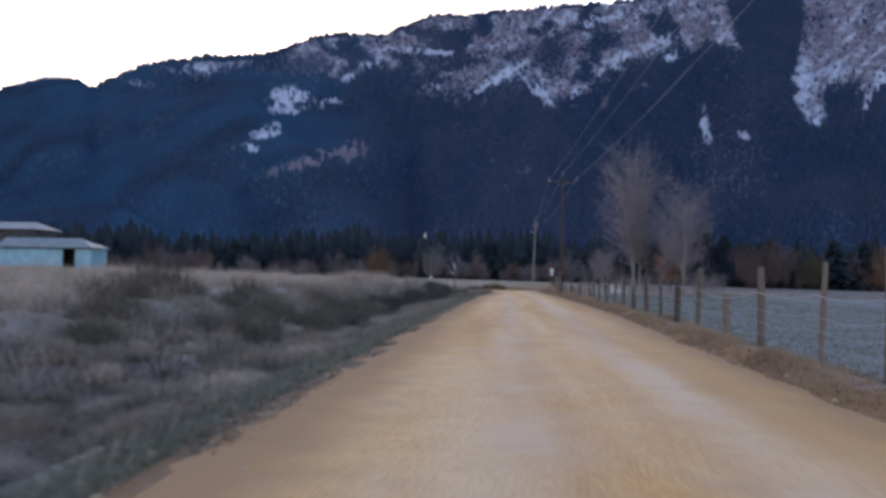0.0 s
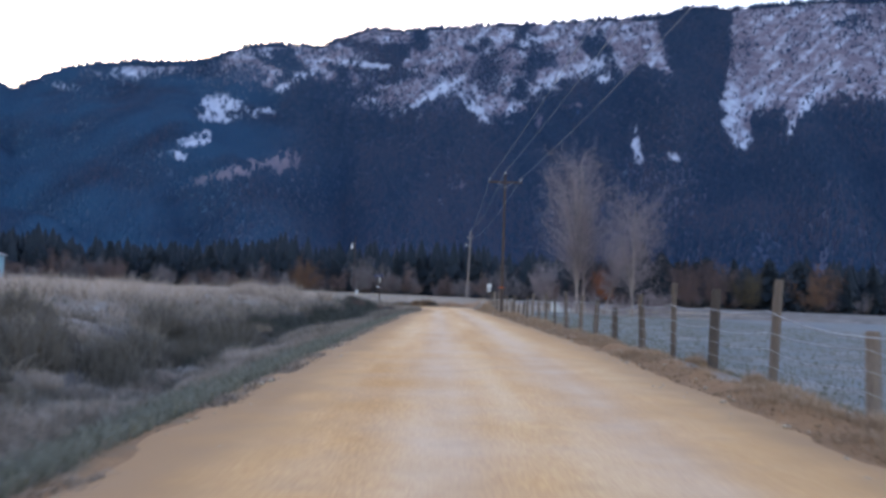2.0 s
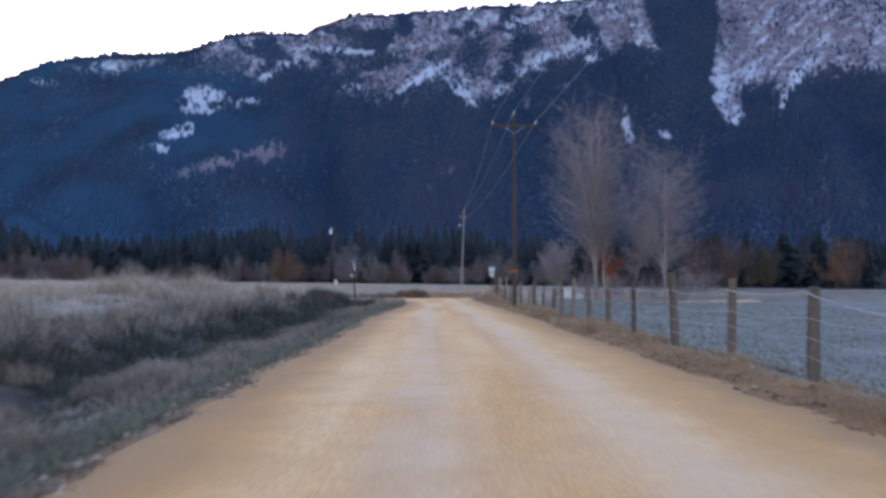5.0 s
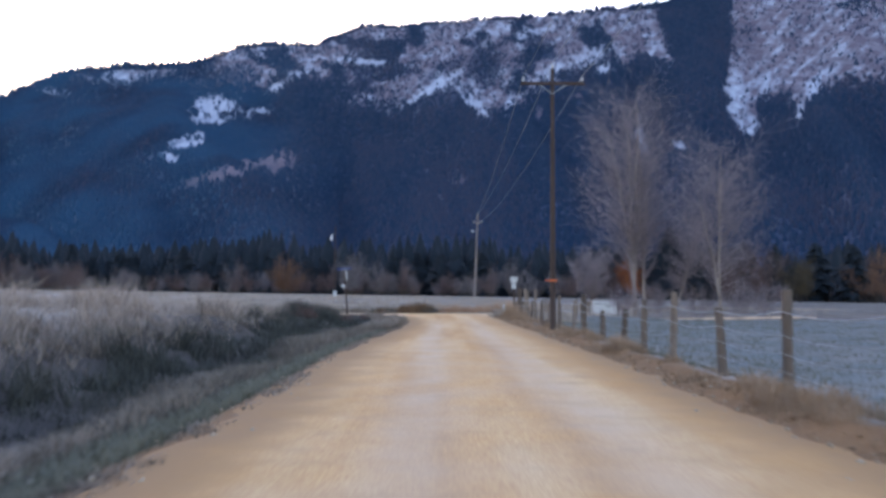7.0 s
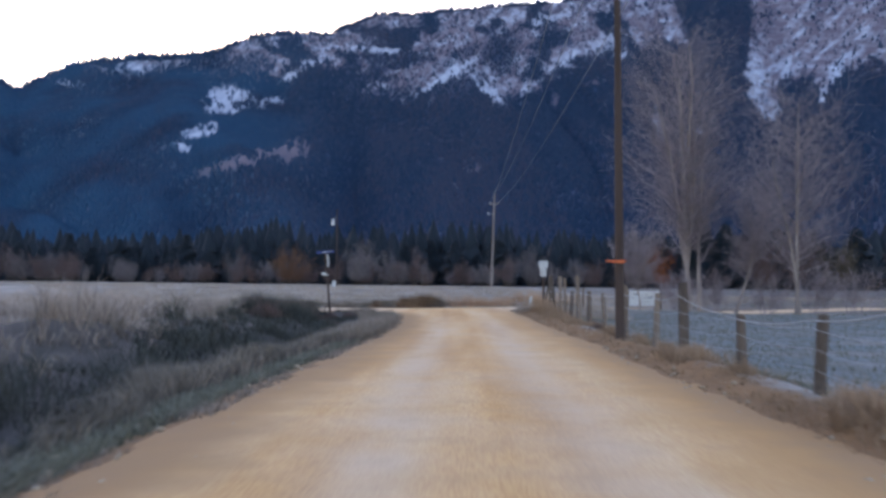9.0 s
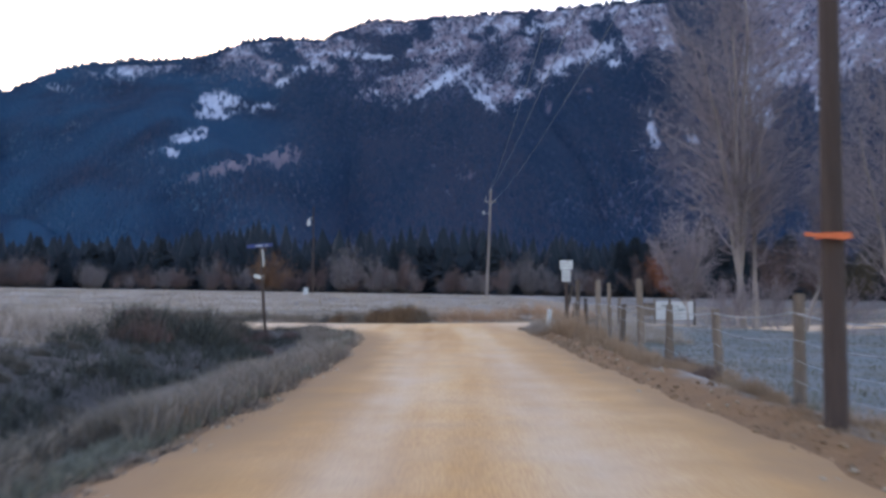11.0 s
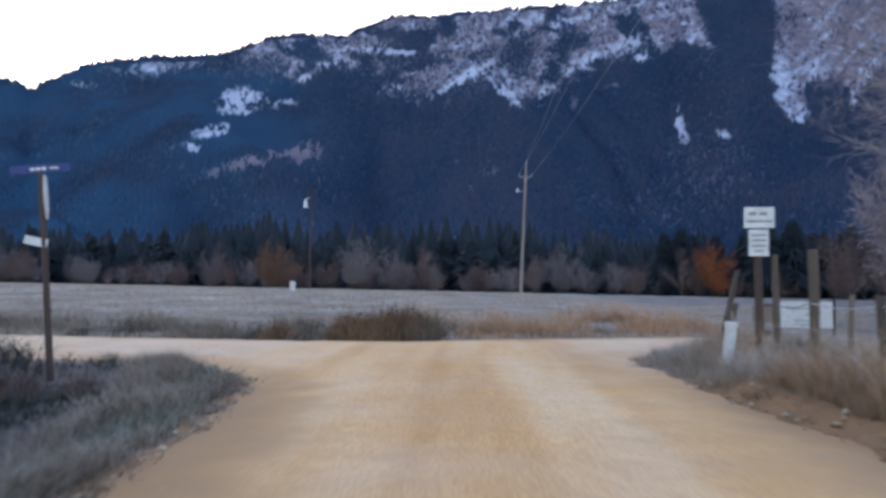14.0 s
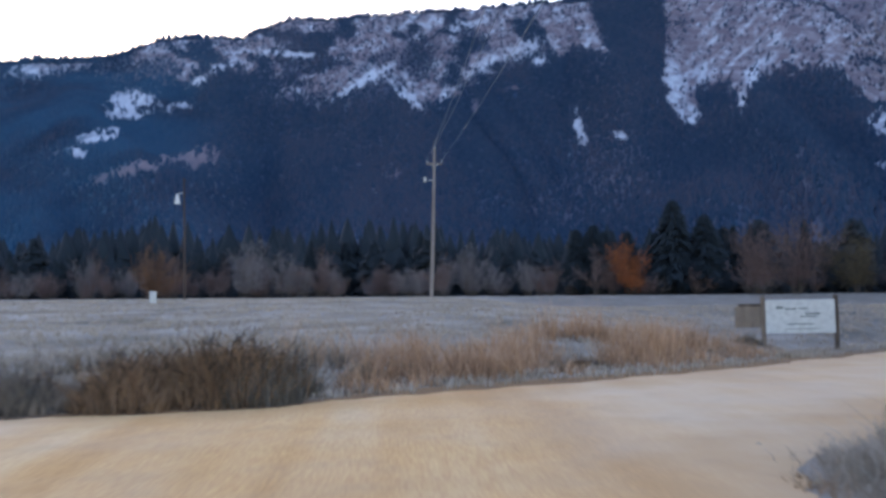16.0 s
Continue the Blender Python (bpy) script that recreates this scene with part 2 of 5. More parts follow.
M_BARNWALL = mat("pale_metal_siding", [(0.3, (0.15, 0.265, 0.345)), (0.7, (0.22, 0.36, 0.44))], 0.6, 5, 6, 0.2, rough=0.6, bump=0.1)
M_BARNROOF = mat("frosted_metal_roof", [(0.3, (0.10, 0.13, 0.15)), (0.7, (0.17, 0.20, 0.22))], 0.6, 5, 6, 0.2, rough=0.55, bump=0.1)
M_BARNDARK = mat("dark_barn_boards", [(0.3, (0.03, 0.03, 0.035)), (0.7, (0.07, 0.065, 0.065))], 0.8, 5, 6, 0.3, bump=0.2)


# ---------------------------------------------------------------- mesh tools
rng = np.random.default_rng(7)


def mesh_object(name, verts, faces, material, parent=None, attrs=None, smooth=False):
    """One mesh from arrays of vertices and faces (each an (n, k) integer array, or a list of such)."""
    me = bpy.data.meshes.new(name)
    verts = np.asarray(verts, np.float32)
    groups = faces if isinstance(faces, list) else [faces]
    loops = np.concatenate([g.ravel() for g in groups]).astype(np.int32)
    sizes = np.concatenate([np.full(len(g), g.shape[1], np.int32) for g in groups])
    starts = np.concatenate([[0], np.cumsum(sizes)[:-1]]).astype(np.int32)
    me.vertices.add(len(verts))
    me.vertices.foreach_set("co", verts.ravel())
    me.loops.add(len(loops))
    me.loops.foreach_set("vertex_index", loops)
    me.polygons.add(len(sizes))
    me.polygons.foreach_set("loop_start", starts)
    me.polygons.foreach_set("loop_total", sizes)
    if smooth:
        me.polygons.foreach_set("use_smooth", np.ones(len(sizes), bool))
    me.update(calc_edges=True)
    for key, values in (attrs or {}).items():
        values = np.asarray(values, np.float32)
        if values.ndim == 1:
            me.attributes.new(key, "FLOAT", "POINT").data.foreach_set("value", values)
        else:
            rgba = np.ones((len(values), 4), np.float32)
            rgba[:, :values.shape[1]] = values
            me.attributes.new(key, "FLOAT_COLOR", "POINT").data.foreach_set("color", rgba.ravel())
    me.materials.append(material)
    ob = new(name, me)
    if parent:
        ob.parent = parent
    return ob


def part(name, bm, material, parent=None, label="", smooth=False):
    me = bpy.data.meshes.new(name)
    bm.to_mesh(me)
    bm.free()
    me.materials.append(material)
    if smooth:
        for p in me.polygons:
            p.use_smooth = True
    ob = new(name, me)
    if parent:
        ob.parent = parent
    return tagged(ob, label)


def thing(name, m, label, category, group="", kind=""):
    ob = new(name)
    ob.matrix_basis = m
    return tagged(ob, label, category, group, kind)


def box(bm, size, m=None, bevel=0.0):
    r = bmesh.ops.create_cube(bm, size=1.0, matrix=(m or Matrix()) @ Matrix.Diagonal((*size, 1)))
    if bevel:
        es = list({e for v in r["verts"] for e in v.link_edges})
        bmesh.ops.bevel(bm, geom=es, offset=bevel, segments=1, affect="EDGES")
    return bm


def rod(bm, a, b, r1, r2, sides=8, caps=True):
    a, b = Vector(a), Vector(b)
    d = b - a
    m = Matrix.Translation((a + b) / 2) @ d.to_track_quat("Z", "Y").to_matrix().to_4x4()
    bmesh.ops.create_cone(bm, cap_ends=caps, segments=sides, radius1=r1, radius2=r2, depth=d.length, matrix=m)
    return bm


def lathe(bm, rings, sides=10):
    """One connected round body through rings of (x, y, z, radius), closed at both ends."""
    rows = [[bm.verts.new((x + r * math.cos(2 * math.pi * k / sides), y + r * math.sin(2 * math.pi * k / sides), z)) for k in range(sides)] for x, y, z, r in rings]
    for a, b in zip(rows, rows[1:]):
        for k in range(sides):
            bm.faces.new((a[k], a[(k + 1) % sides], b[(k + 1) % sides], b[k]))
    bm.faces.new(rows[0][::-1])
    bm.faces.new(rows[-1])
    return bm


def hash2(ix, iy, seed):
    h = (ix.astype(np.int64) * 374761393 + iy.astype(np.int64) * 668265263 + seed * 1442695041) & 0x7FFFFFFF
    h = ((h ^ (h >> 13)) * 1274126177) & 0x7FFFFFFF
    return ((h ^ (h >> 16)) & 0xFFFF) / 65535.0


def vnoise(x, y, seed=0):
    ix, iy = np.floor(x), np.floor(y)
    fx, fy = x - ix, y - iy
    fx, fy = fx * fx * (3 - 2 * fx), fy * fy * (3 - 2 * fy)
    a, b = hash2(ix, iy, seed), hash2(ix + 1, iy, seed)
    c, d = hash2(ix, iy + 1, seed), hash2(ix + 1, iy + 1, seed)
    return (a * (1 - fx) + b * fx) * (1 - fy) + (c * (1 - fx) + d * fx) * fy


def fbm(x, y, octaves=5, seed=0):
    s, a, t = 0.0, 1.0, 0.0
    for o in range(octaves):
        s = s + a * vnoise(x * 2 ** o, y * 2 ** o, seed + o)
        t, a = t + a, a * 0.5
    return s / t


def smooth(a, b, v):
    u = np.clip((v - a) / (b - a), 0, 1)
    return u * u * (3 - 2 * u)


# ---------------------------------------------------------------- the lie of the land
def edge_left(y):
    return -2.97 + 0.10 * smooth(25, 37, y) + 0.18 * smooth(40, 55, y) + 0.66 * smooth(62, 79, y) - 0.36 * smooth(83, 91, y) - 0.6 * smooth(90, 96, y) - 2.4 * smooth(94.5, 99.5, y)


def edge_right(y):
    return 3.10 + 0.32 * smooth(16, 32, y) - 0.27 * smooth(70, 82, y) - 0.14 * smooth(90, 97, y)


CROSS = [(-300, 118), (-120, 112), (-40, 105.5), (-10, 101.6), (-4, 100.8), (0, 101.5), (3, 103.0), (6.5, 104.95), (9.6, 107.2), (13, 111.8), (17, 117.5), (30, 127), (60, 145)]


def cross_distance(x, y):
    best = np.full(np.shape(x), 1e9)
    for (ax, ay), (bx, by) in zip(CROSS, CROSS[1:]):
        dx, dy = bx - ax, by - ay
        u = np.clip(((x - ax) * dx + (y - ay) * dy) / (dx * dx + dy * dy), 0, 1)
        best = np.minimum(best, np.hypot(x - ax - u * dx, y - ay - u * dy))
    return best - np.interp(x, [1, 5], [3.0, 2.45])


def road_distance(x, y):
    """Metres outside the roads' edge; negative on the gravel."""
    main = np.maximum(np.maximum(edge_left(y) - x, x - edge_right(y)), y - 101.0)
    side = cross_distance(x, y)
    k = 2.0 - 1.0 * smooth(0.0, 2.5, x)
    h = np.clip(0.5 + 0.5 * (side - main) / k, 0, 1)
    d = side * (1 - h) + main * h - k * h * (1 - h)
    return d + 0.30 * (fbm(x * 0.9, y * 0.35, 4, 5) - 0.5) + 0.40 * (fbm(x * 2.4, y * 1.5, 3, 7) - 0.5)


def ground_height(x, y):
    base = -0.2 * np.clip(1 - y / 42.0, 0, 1.3) - 0.85 * smooth(4, 17, x) * smooth(102, 118, y) * smooth(230, 170, y)
    dl = edge_left(y) - x
    dr = x - edge_right(y)
    bump = fbm(x * 0.25, y * 0.18, 5, 21) - 0.5
    left = np.interp(dl, [0, 0.8, 2.2, 3.6, 6.6, 9, 30, 100, 400], [0, -0.08, -0.42, -0.62, 0.35, 0.60, 1.02, 3.3, 7.5])
    left = left + 0.40 * np.exp(-((dl - 7.4) / 2.4) ** 2) * smooth(50, 62, y) * smooth(79, 72, y)
    left = np.where(left > 0, left * (1 - 0.6 * smooth(68, 82, y) * smooth(34, 12, dl)), left)
    left = left + bump * 0.9 * (1 - 0.5 * smooth(68, 82, y)) * smooth(2.5, 7, dl) + 0.75 * (fbm(x * 0.8, y * 0.5, 3, 25) - 0.5) * smooth(0.8, 2.4, dl) * smooth(14, 7, dl)
    right = np.interp(dr, [0, 0.2, 0.6, 1.1, 2.2, 5, 40, 400], [0, 0.08, 0.15, 0.06, -0.18, -0.32, -0.30, 0.2])
    right = right + bump * 0.12 * smooth(1.5, 5, dr) + 0.24 * (fbm(x * 2.2, y * 1.3, 4, 23) - 0.5) * smooth(0.0, 0.4, dr) * smooth(2.0, 1.0, dr)
    near = np.where(x < 0.4, left, right)
    far = 1.05 * smooth(106, 152, y) - 0.011 * x * smooth(106, 150, y) - 0.45 * np.exp(-((cross_distance(x, y) - 2.6) / 1.6) ** 2) * (y > 100) * smooth(-2, -9, -np.abs(x + 2) - 4)
    far = far - 0.25 * np.exp(-(((x - 16) / 6) ** 2 + ((y - 124) / 5) ** 2)) + bump * 0.3
    side = smooth(0, 7, cross_distance(x, y))
    beyond = (y > np.interp(x, [p[0] for p in CROSS], [p[1] for p in CROSS]))
    z = np.where(beyond, far * side, near * side)
    d = road_distance(x, y)
    z = np.where(d < 0.6, z * smooth(0.0, 0.6, d), z)
    return base + z


# ground: one sheet, fine by the road and coarse towards the horizon
def spread(knots):
    out = []
    for (a, s), (b, _) in zip(knots, knots[1:]):
        out.append(np.arange(a, b, s))
    return np.concatenate(out + [[knots[-1][0]]])


GX = spread([(-3000, 400), (-600, 60), (-120, 8), (-40, 1.5), (-14, 0.4), (2.6, 0.16), (5.8, 0.4), (14, 1.2), (40, 8), (120, 60), (600, 400), (3000, 1)])
GY = spread([(-1500, 200), (-100, 10), (-20, 1), (2, 0.4), (112, 1.0), (175, 6), (430, 60), (900, 300), (3600, 1)])


def grid_faces(nx, ny):
    i = np.arange(nx * ny).reshape(ny, nx)
    return np.stack([i[:-1, :-1].ravel(), i[:-1, 1:].ravel(), i[1:, 1:].ravel(), i[1:, :-1].ravel()], 1)


X, Y = (a.ravel() for a in np.meshgrid(GX, GY))
Z = ground_height(X, Y)
D = road_distance(X, Y)
pasture = ((X > edge_right(Y) + 1.4) & (Y < 103)) * smooth(1.4, 3.5, X - edge_right(Y)) * 0.62
dirt = np.where(X > 0, smooth(1.1, 0.2, np.abs(D - 0.2)) * (0.95 - 0.75 * smooth(94.5, 98, Y) * (Y < np.interp(X, [p[0] for p in CROSS], [p[1] for p in CROSS]))), smooth(0.7, 0.2, np.abs(D - 0.05)) * 0.85)
verge = ((X < 0) & (Y < 99)) * smooth(88, 76, Y) * smooth(0.0, 0.45, D) * smooth(1.8, 1.0, D) * 0.68
# darker tone for the meadow to the far right
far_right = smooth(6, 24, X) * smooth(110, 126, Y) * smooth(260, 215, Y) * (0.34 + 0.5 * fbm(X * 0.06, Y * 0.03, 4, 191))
# bank litter, plus shade put into the colour along ditch and hollows
litter_shade = far_right + ((X < 0) & (Y < 99)) * smooth(1.3, 2.3, D + 1.2 * smooth(76, 86, Y)) * smooth(8.4, 5.4, D) * (0.30 + 0.42 * smooth(36, 55, Y) + 0.3 * smooth(68, 78, Y) + 0.45 * fbm(X * 0.2, Y * 0.12, 3, 15) + 0.7 * smooth(0.52, 0.36, fbm(X * 0.8, Y * 0.5, 3, 25)))
ground = mesh_object("ground", np.stack([X, Y, Z - 0.02], 1), grid_faces(len(GX), len(GY)), M_GROUND, attrs={"cover": np.stack([pasture, dirt, verge], 1), "litter_shade": np.stack([litter_shade, litter_shade, litter_shade], 1)}, smooth=True)
tagged(ground, "frosted valley meadow with dry grass and bare soil", "ground", kind="structure")

# road: gravel sheet that dips under the verge at its edge
RX, RY = np.arange(-46, 40.01, 0.3), np.arange(-30, 150.01, 0.3)
X, Y = (a.ravel() for a in np.meshgrid(RX, RY))
D = road_distance(X, Y)
crown = 0.05 * np.clip(-D / 3.0, 0, 1)
rut = -0.018 * (np.exp(-((X + 0.55) / 0.45) ** 2) + np.exp(-((X - 1.3) / 0.5) ** 2)) * (Y < 99)
Z = ground_height(X, Y) + 0.012 + crown + rut + 0.012 * (fbm(X * 1.3, Y * 0.6, 4, 9) - 0.5) - 0.16 * smooth(-0.15, 0.6, D)
wob = 0.25 * (fbm(X * 0.1, Y * 0.06, 3, 4) - 0.5)
track = np.maximum(np.exp(-((X + 0.55 + wob) / 0.42) ** 2), np.exp(-((X - 1.35 + wob) / 0.5) ** 2)) * smooth(94, 80, Y) * 0.58
track = np.maximum(track, 0.75 * smooth(94, 99, Y) * smooth(1.5, 4.5, np.abs(X + 0.8)))
rim = np.where(X > 0.3, smooth(-1.9, -0.5, D) * 0.75, smooth(-1.7, -0.3, D) * 0.9) * (0.5 + 0.5 * smooth(98, 88, Y))
edge_dirt = np.where(X > 0.3, 0.68 * smooth(-0.9, -0.05, D), 0.80 * smooth(-1.3, -0.1, D)) * smooth(99, 92, Y)
F = grid_faces(len(RX), len(RY))
F = F[(D[F] < 0.55).any(1)]
used, inv = np.unique(F, return_inverse=True)
road = mesh_object("road", np.stack([X, Y, Z], 1)[used], inv.reshape(F.shape), M_ROAD, attrs={"cover": np.stack([track, rim, edge_dirt], 1)[used]}, smooth=True)
tagged(road, "tan packed gravel road with paler wheel tracks", "road", kind="structure")


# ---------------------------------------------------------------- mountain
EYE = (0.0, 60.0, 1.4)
RIDGE = [(-75, 6), (-50, 8.5), (-36, 10.5), (-33.6, 11.1), (-31, 12.1), (-29.2, 12.2), (-28.3, 11.8), (-27.2, 12.7), (-24.4, 13.95), (-21.4, 14.6), (-16.6, 15.3), (-15.1, 16.0), (-13.7, 16.5), (-10.3, 16.8),
         (-8.9, 16.7), (-7.7, 17.2), (-5.4, 18.1), (-3.3, 18.05), (-0.8, 18.3), (2.7, 18.6), (6.0, 18.75), (10.8, 19.0), (14.6, 19.2), (17.3, 19.6), (19.4, 19.2), (23, 19.3), (26, 19.3), (29.3, 19.1), (40, 18), (75, 12)]


def ridge_height(az):
    el = np.interp(az, [p[0] for p in RIDGE], [p[1] for p in RIDGE])
    return ridge_range(az) * np.tan(np.radians(el)) + 1.4


def ridge_range(az):
    return 2050 + 120 * np.sin(az * 0.11 + 1.0)


def slope_point(az, u):
    """A place on the mountainside at bearing az, u from foot 0 to ridge 1 (beyond 1: the far side)."""
    r = 430 + u * (ridge_range(az) - 430)
    front = np.clip(u, 0, 1)
    top = ridge_height(az)
    z = top * front ** 1.4
    spur = np.abs(2 * fbm(az * 0.085 + 1.1 * u + 4, u * 0.9 - az * 0.03, 3, 31) - 1)
    z = z + (135 * (spur - 0.3) + 110 * (fbm(az * 0.12 + 3, u * 2.0, 3, 41) - 0.5)) * np.sin(np.pi * front) ** 0.7
    z = np.where(u > 1, top * (1 - (u - 1) * 2.2), z) - 4 * (u <= 0)
    a = np.radians(az)
    return EYE[0] + r * np.sin(a), EYE[1] + r * np.cos(a), z


# open places, laid out to fit the camera's view from EYE: bearing, elevation, half sizes and tilt in degrees, strength
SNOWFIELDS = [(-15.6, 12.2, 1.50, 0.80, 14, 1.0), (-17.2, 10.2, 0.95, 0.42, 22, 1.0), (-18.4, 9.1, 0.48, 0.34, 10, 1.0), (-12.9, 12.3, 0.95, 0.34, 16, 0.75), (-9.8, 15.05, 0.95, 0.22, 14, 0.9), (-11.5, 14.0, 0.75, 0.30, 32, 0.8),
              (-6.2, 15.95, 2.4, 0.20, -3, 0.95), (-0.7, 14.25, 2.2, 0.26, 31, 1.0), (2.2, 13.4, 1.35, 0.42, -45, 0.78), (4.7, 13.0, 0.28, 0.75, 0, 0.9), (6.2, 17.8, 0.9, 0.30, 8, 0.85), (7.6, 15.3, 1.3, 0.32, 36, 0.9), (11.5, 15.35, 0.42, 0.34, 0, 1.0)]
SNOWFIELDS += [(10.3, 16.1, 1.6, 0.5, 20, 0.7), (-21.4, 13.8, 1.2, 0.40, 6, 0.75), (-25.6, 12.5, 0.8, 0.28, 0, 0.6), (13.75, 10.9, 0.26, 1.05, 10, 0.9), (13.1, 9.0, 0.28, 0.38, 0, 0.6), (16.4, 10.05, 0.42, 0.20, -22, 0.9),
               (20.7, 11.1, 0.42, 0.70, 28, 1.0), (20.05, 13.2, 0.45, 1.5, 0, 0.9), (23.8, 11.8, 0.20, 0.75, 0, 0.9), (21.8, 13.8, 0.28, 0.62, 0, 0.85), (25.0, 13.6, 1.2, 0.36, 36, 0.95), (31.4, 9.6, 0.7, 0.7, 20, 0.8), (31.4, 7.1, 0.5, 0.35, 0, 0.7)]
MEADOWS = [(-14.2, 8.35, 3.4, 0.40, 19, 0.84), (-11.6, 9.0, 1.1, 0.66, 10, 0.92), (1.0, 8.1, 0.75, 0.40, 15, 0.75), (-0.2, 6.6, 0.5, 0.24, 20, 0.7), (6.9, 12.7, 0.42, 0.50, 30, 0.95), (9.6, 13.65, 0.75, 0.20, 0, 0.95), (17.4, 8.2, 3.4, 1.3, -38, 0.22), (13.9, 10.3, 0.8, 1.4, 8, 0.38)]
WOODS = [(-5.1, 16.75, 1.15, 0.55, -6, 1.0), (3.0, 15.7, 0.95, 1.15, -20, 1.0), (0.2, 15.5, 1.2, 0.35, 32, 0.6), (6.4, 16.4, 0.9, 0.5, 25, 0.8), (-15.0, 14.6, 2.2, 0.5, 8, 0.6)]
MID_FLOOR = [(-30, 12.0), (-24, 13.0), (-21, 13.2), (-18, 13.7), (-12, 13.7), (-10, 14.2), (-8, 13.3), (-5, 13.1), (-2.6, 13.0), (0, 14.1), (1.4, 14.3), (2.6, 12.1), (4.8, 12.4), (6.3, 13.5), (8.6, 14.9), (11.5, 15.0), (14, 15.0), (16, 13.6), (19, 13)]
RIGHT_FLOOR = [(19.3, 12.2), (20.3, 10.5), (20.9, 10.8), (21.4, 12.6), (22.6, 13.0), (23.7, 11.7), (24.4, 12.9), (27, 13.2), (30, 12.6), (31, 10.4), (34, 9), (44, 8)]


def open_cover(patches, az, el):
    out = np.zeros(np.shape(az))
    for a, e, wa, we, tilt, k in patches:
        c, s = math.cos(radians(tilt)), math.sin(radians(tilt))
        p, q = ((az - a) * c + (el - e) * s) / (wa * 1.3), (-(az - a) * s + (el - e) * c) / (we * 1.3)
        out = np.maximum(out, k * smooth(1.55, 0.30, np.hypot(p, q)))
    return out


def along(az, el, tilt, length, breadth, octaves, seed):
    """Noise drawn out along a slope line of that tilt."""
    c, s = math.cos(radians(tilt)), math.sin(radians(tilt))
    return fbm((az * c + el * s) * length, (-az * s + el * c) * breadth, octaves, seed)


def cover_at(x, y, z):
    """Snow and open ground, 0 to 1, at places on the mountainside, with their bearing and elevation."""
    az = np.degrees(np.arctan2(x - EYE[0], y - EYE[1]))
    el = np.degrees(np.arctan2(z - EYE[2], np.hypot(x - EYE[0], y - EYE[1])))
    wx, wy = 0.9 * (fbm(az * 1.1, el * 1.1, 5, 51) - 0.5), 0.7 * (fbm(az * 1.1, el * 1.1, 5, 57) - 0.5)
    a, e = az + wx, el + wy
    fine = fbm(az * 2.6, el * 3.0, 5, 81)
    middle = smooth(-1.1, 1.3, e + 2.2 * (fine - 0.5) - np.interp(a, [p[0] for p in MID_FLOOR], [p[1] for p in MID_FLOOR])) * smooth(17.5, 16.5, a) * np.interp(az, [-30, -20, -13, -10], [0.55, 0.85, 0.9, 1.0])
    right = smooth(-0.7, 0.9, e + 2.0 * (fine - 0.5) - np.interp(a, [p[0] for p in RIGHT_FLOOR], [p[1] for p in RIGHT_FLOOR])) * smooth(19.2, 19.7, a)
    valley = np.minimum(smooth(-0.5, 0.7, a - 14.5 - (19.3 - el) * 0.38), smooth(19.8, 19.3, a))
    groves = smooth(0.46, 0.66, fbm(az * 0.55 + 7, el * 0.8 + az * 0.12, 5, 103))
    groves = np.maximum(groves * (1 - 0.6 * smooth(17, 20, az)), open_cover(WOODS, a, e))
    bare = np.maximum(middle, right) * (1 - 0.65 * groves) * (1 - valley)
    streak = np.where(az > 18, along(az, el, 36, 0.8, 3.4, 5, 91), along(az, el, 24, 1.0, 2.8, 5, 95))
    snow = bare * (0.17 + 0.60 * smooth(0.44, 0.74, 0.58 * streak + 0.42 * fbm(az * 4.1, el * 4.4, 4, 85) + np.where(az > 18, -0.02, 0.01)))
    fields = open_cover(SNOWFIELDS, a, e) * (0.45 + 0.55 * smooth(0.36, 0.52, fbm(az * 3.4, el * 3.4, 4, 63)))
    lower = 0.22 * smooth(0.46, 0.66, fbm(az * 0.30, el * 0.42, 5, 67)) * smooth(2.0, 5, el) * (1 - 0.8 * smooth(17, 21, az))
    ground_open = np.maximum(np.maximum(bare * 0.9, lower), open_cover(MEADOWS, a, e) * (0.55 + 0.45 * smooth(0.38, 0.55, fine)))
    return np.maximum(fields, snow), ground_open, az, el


AZ = np.concatenate([np.arange(-74, -36, 0.5), np.arange(-36, 36, 0.085), np.arange(36, 74.01, 0.5)])
U = np.concatenate([np.linspace(0, 1, 300), np.linspace(1.01, 1.4, 12)])
A, UU = (a.ravel() for a in np.meshgrid(AZ, U))
X, Y, Z = slope_point(A, UU)
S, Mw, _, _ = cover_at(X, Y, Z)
# third cover channel paints stronger blue haze on the left slopes
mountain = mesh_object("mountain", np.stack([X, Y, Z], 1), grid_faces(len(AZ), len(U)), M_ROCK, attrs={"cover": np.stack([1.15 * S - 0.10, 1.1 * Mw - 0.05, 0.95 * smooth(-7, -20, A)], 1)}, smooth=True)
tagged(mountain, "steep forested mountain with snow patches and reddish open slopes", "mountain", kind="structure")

# the conifers on it, and the thin row of them along the skyline
N, NR = 300000, 9500
A = np.concatenate([rng.uniform(-42, 44, N), rng.uniform(-40, 40, NR)])
UU = np.concatenate([rng.uniform(0.0, 0.985, N) ** 0.66, rng.uniform(0.975, 1.0, NR)])
X, Y, Z = slope_point(A, UU)
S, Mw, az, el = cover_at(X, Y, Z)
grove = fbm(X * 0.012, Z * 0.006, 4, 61)
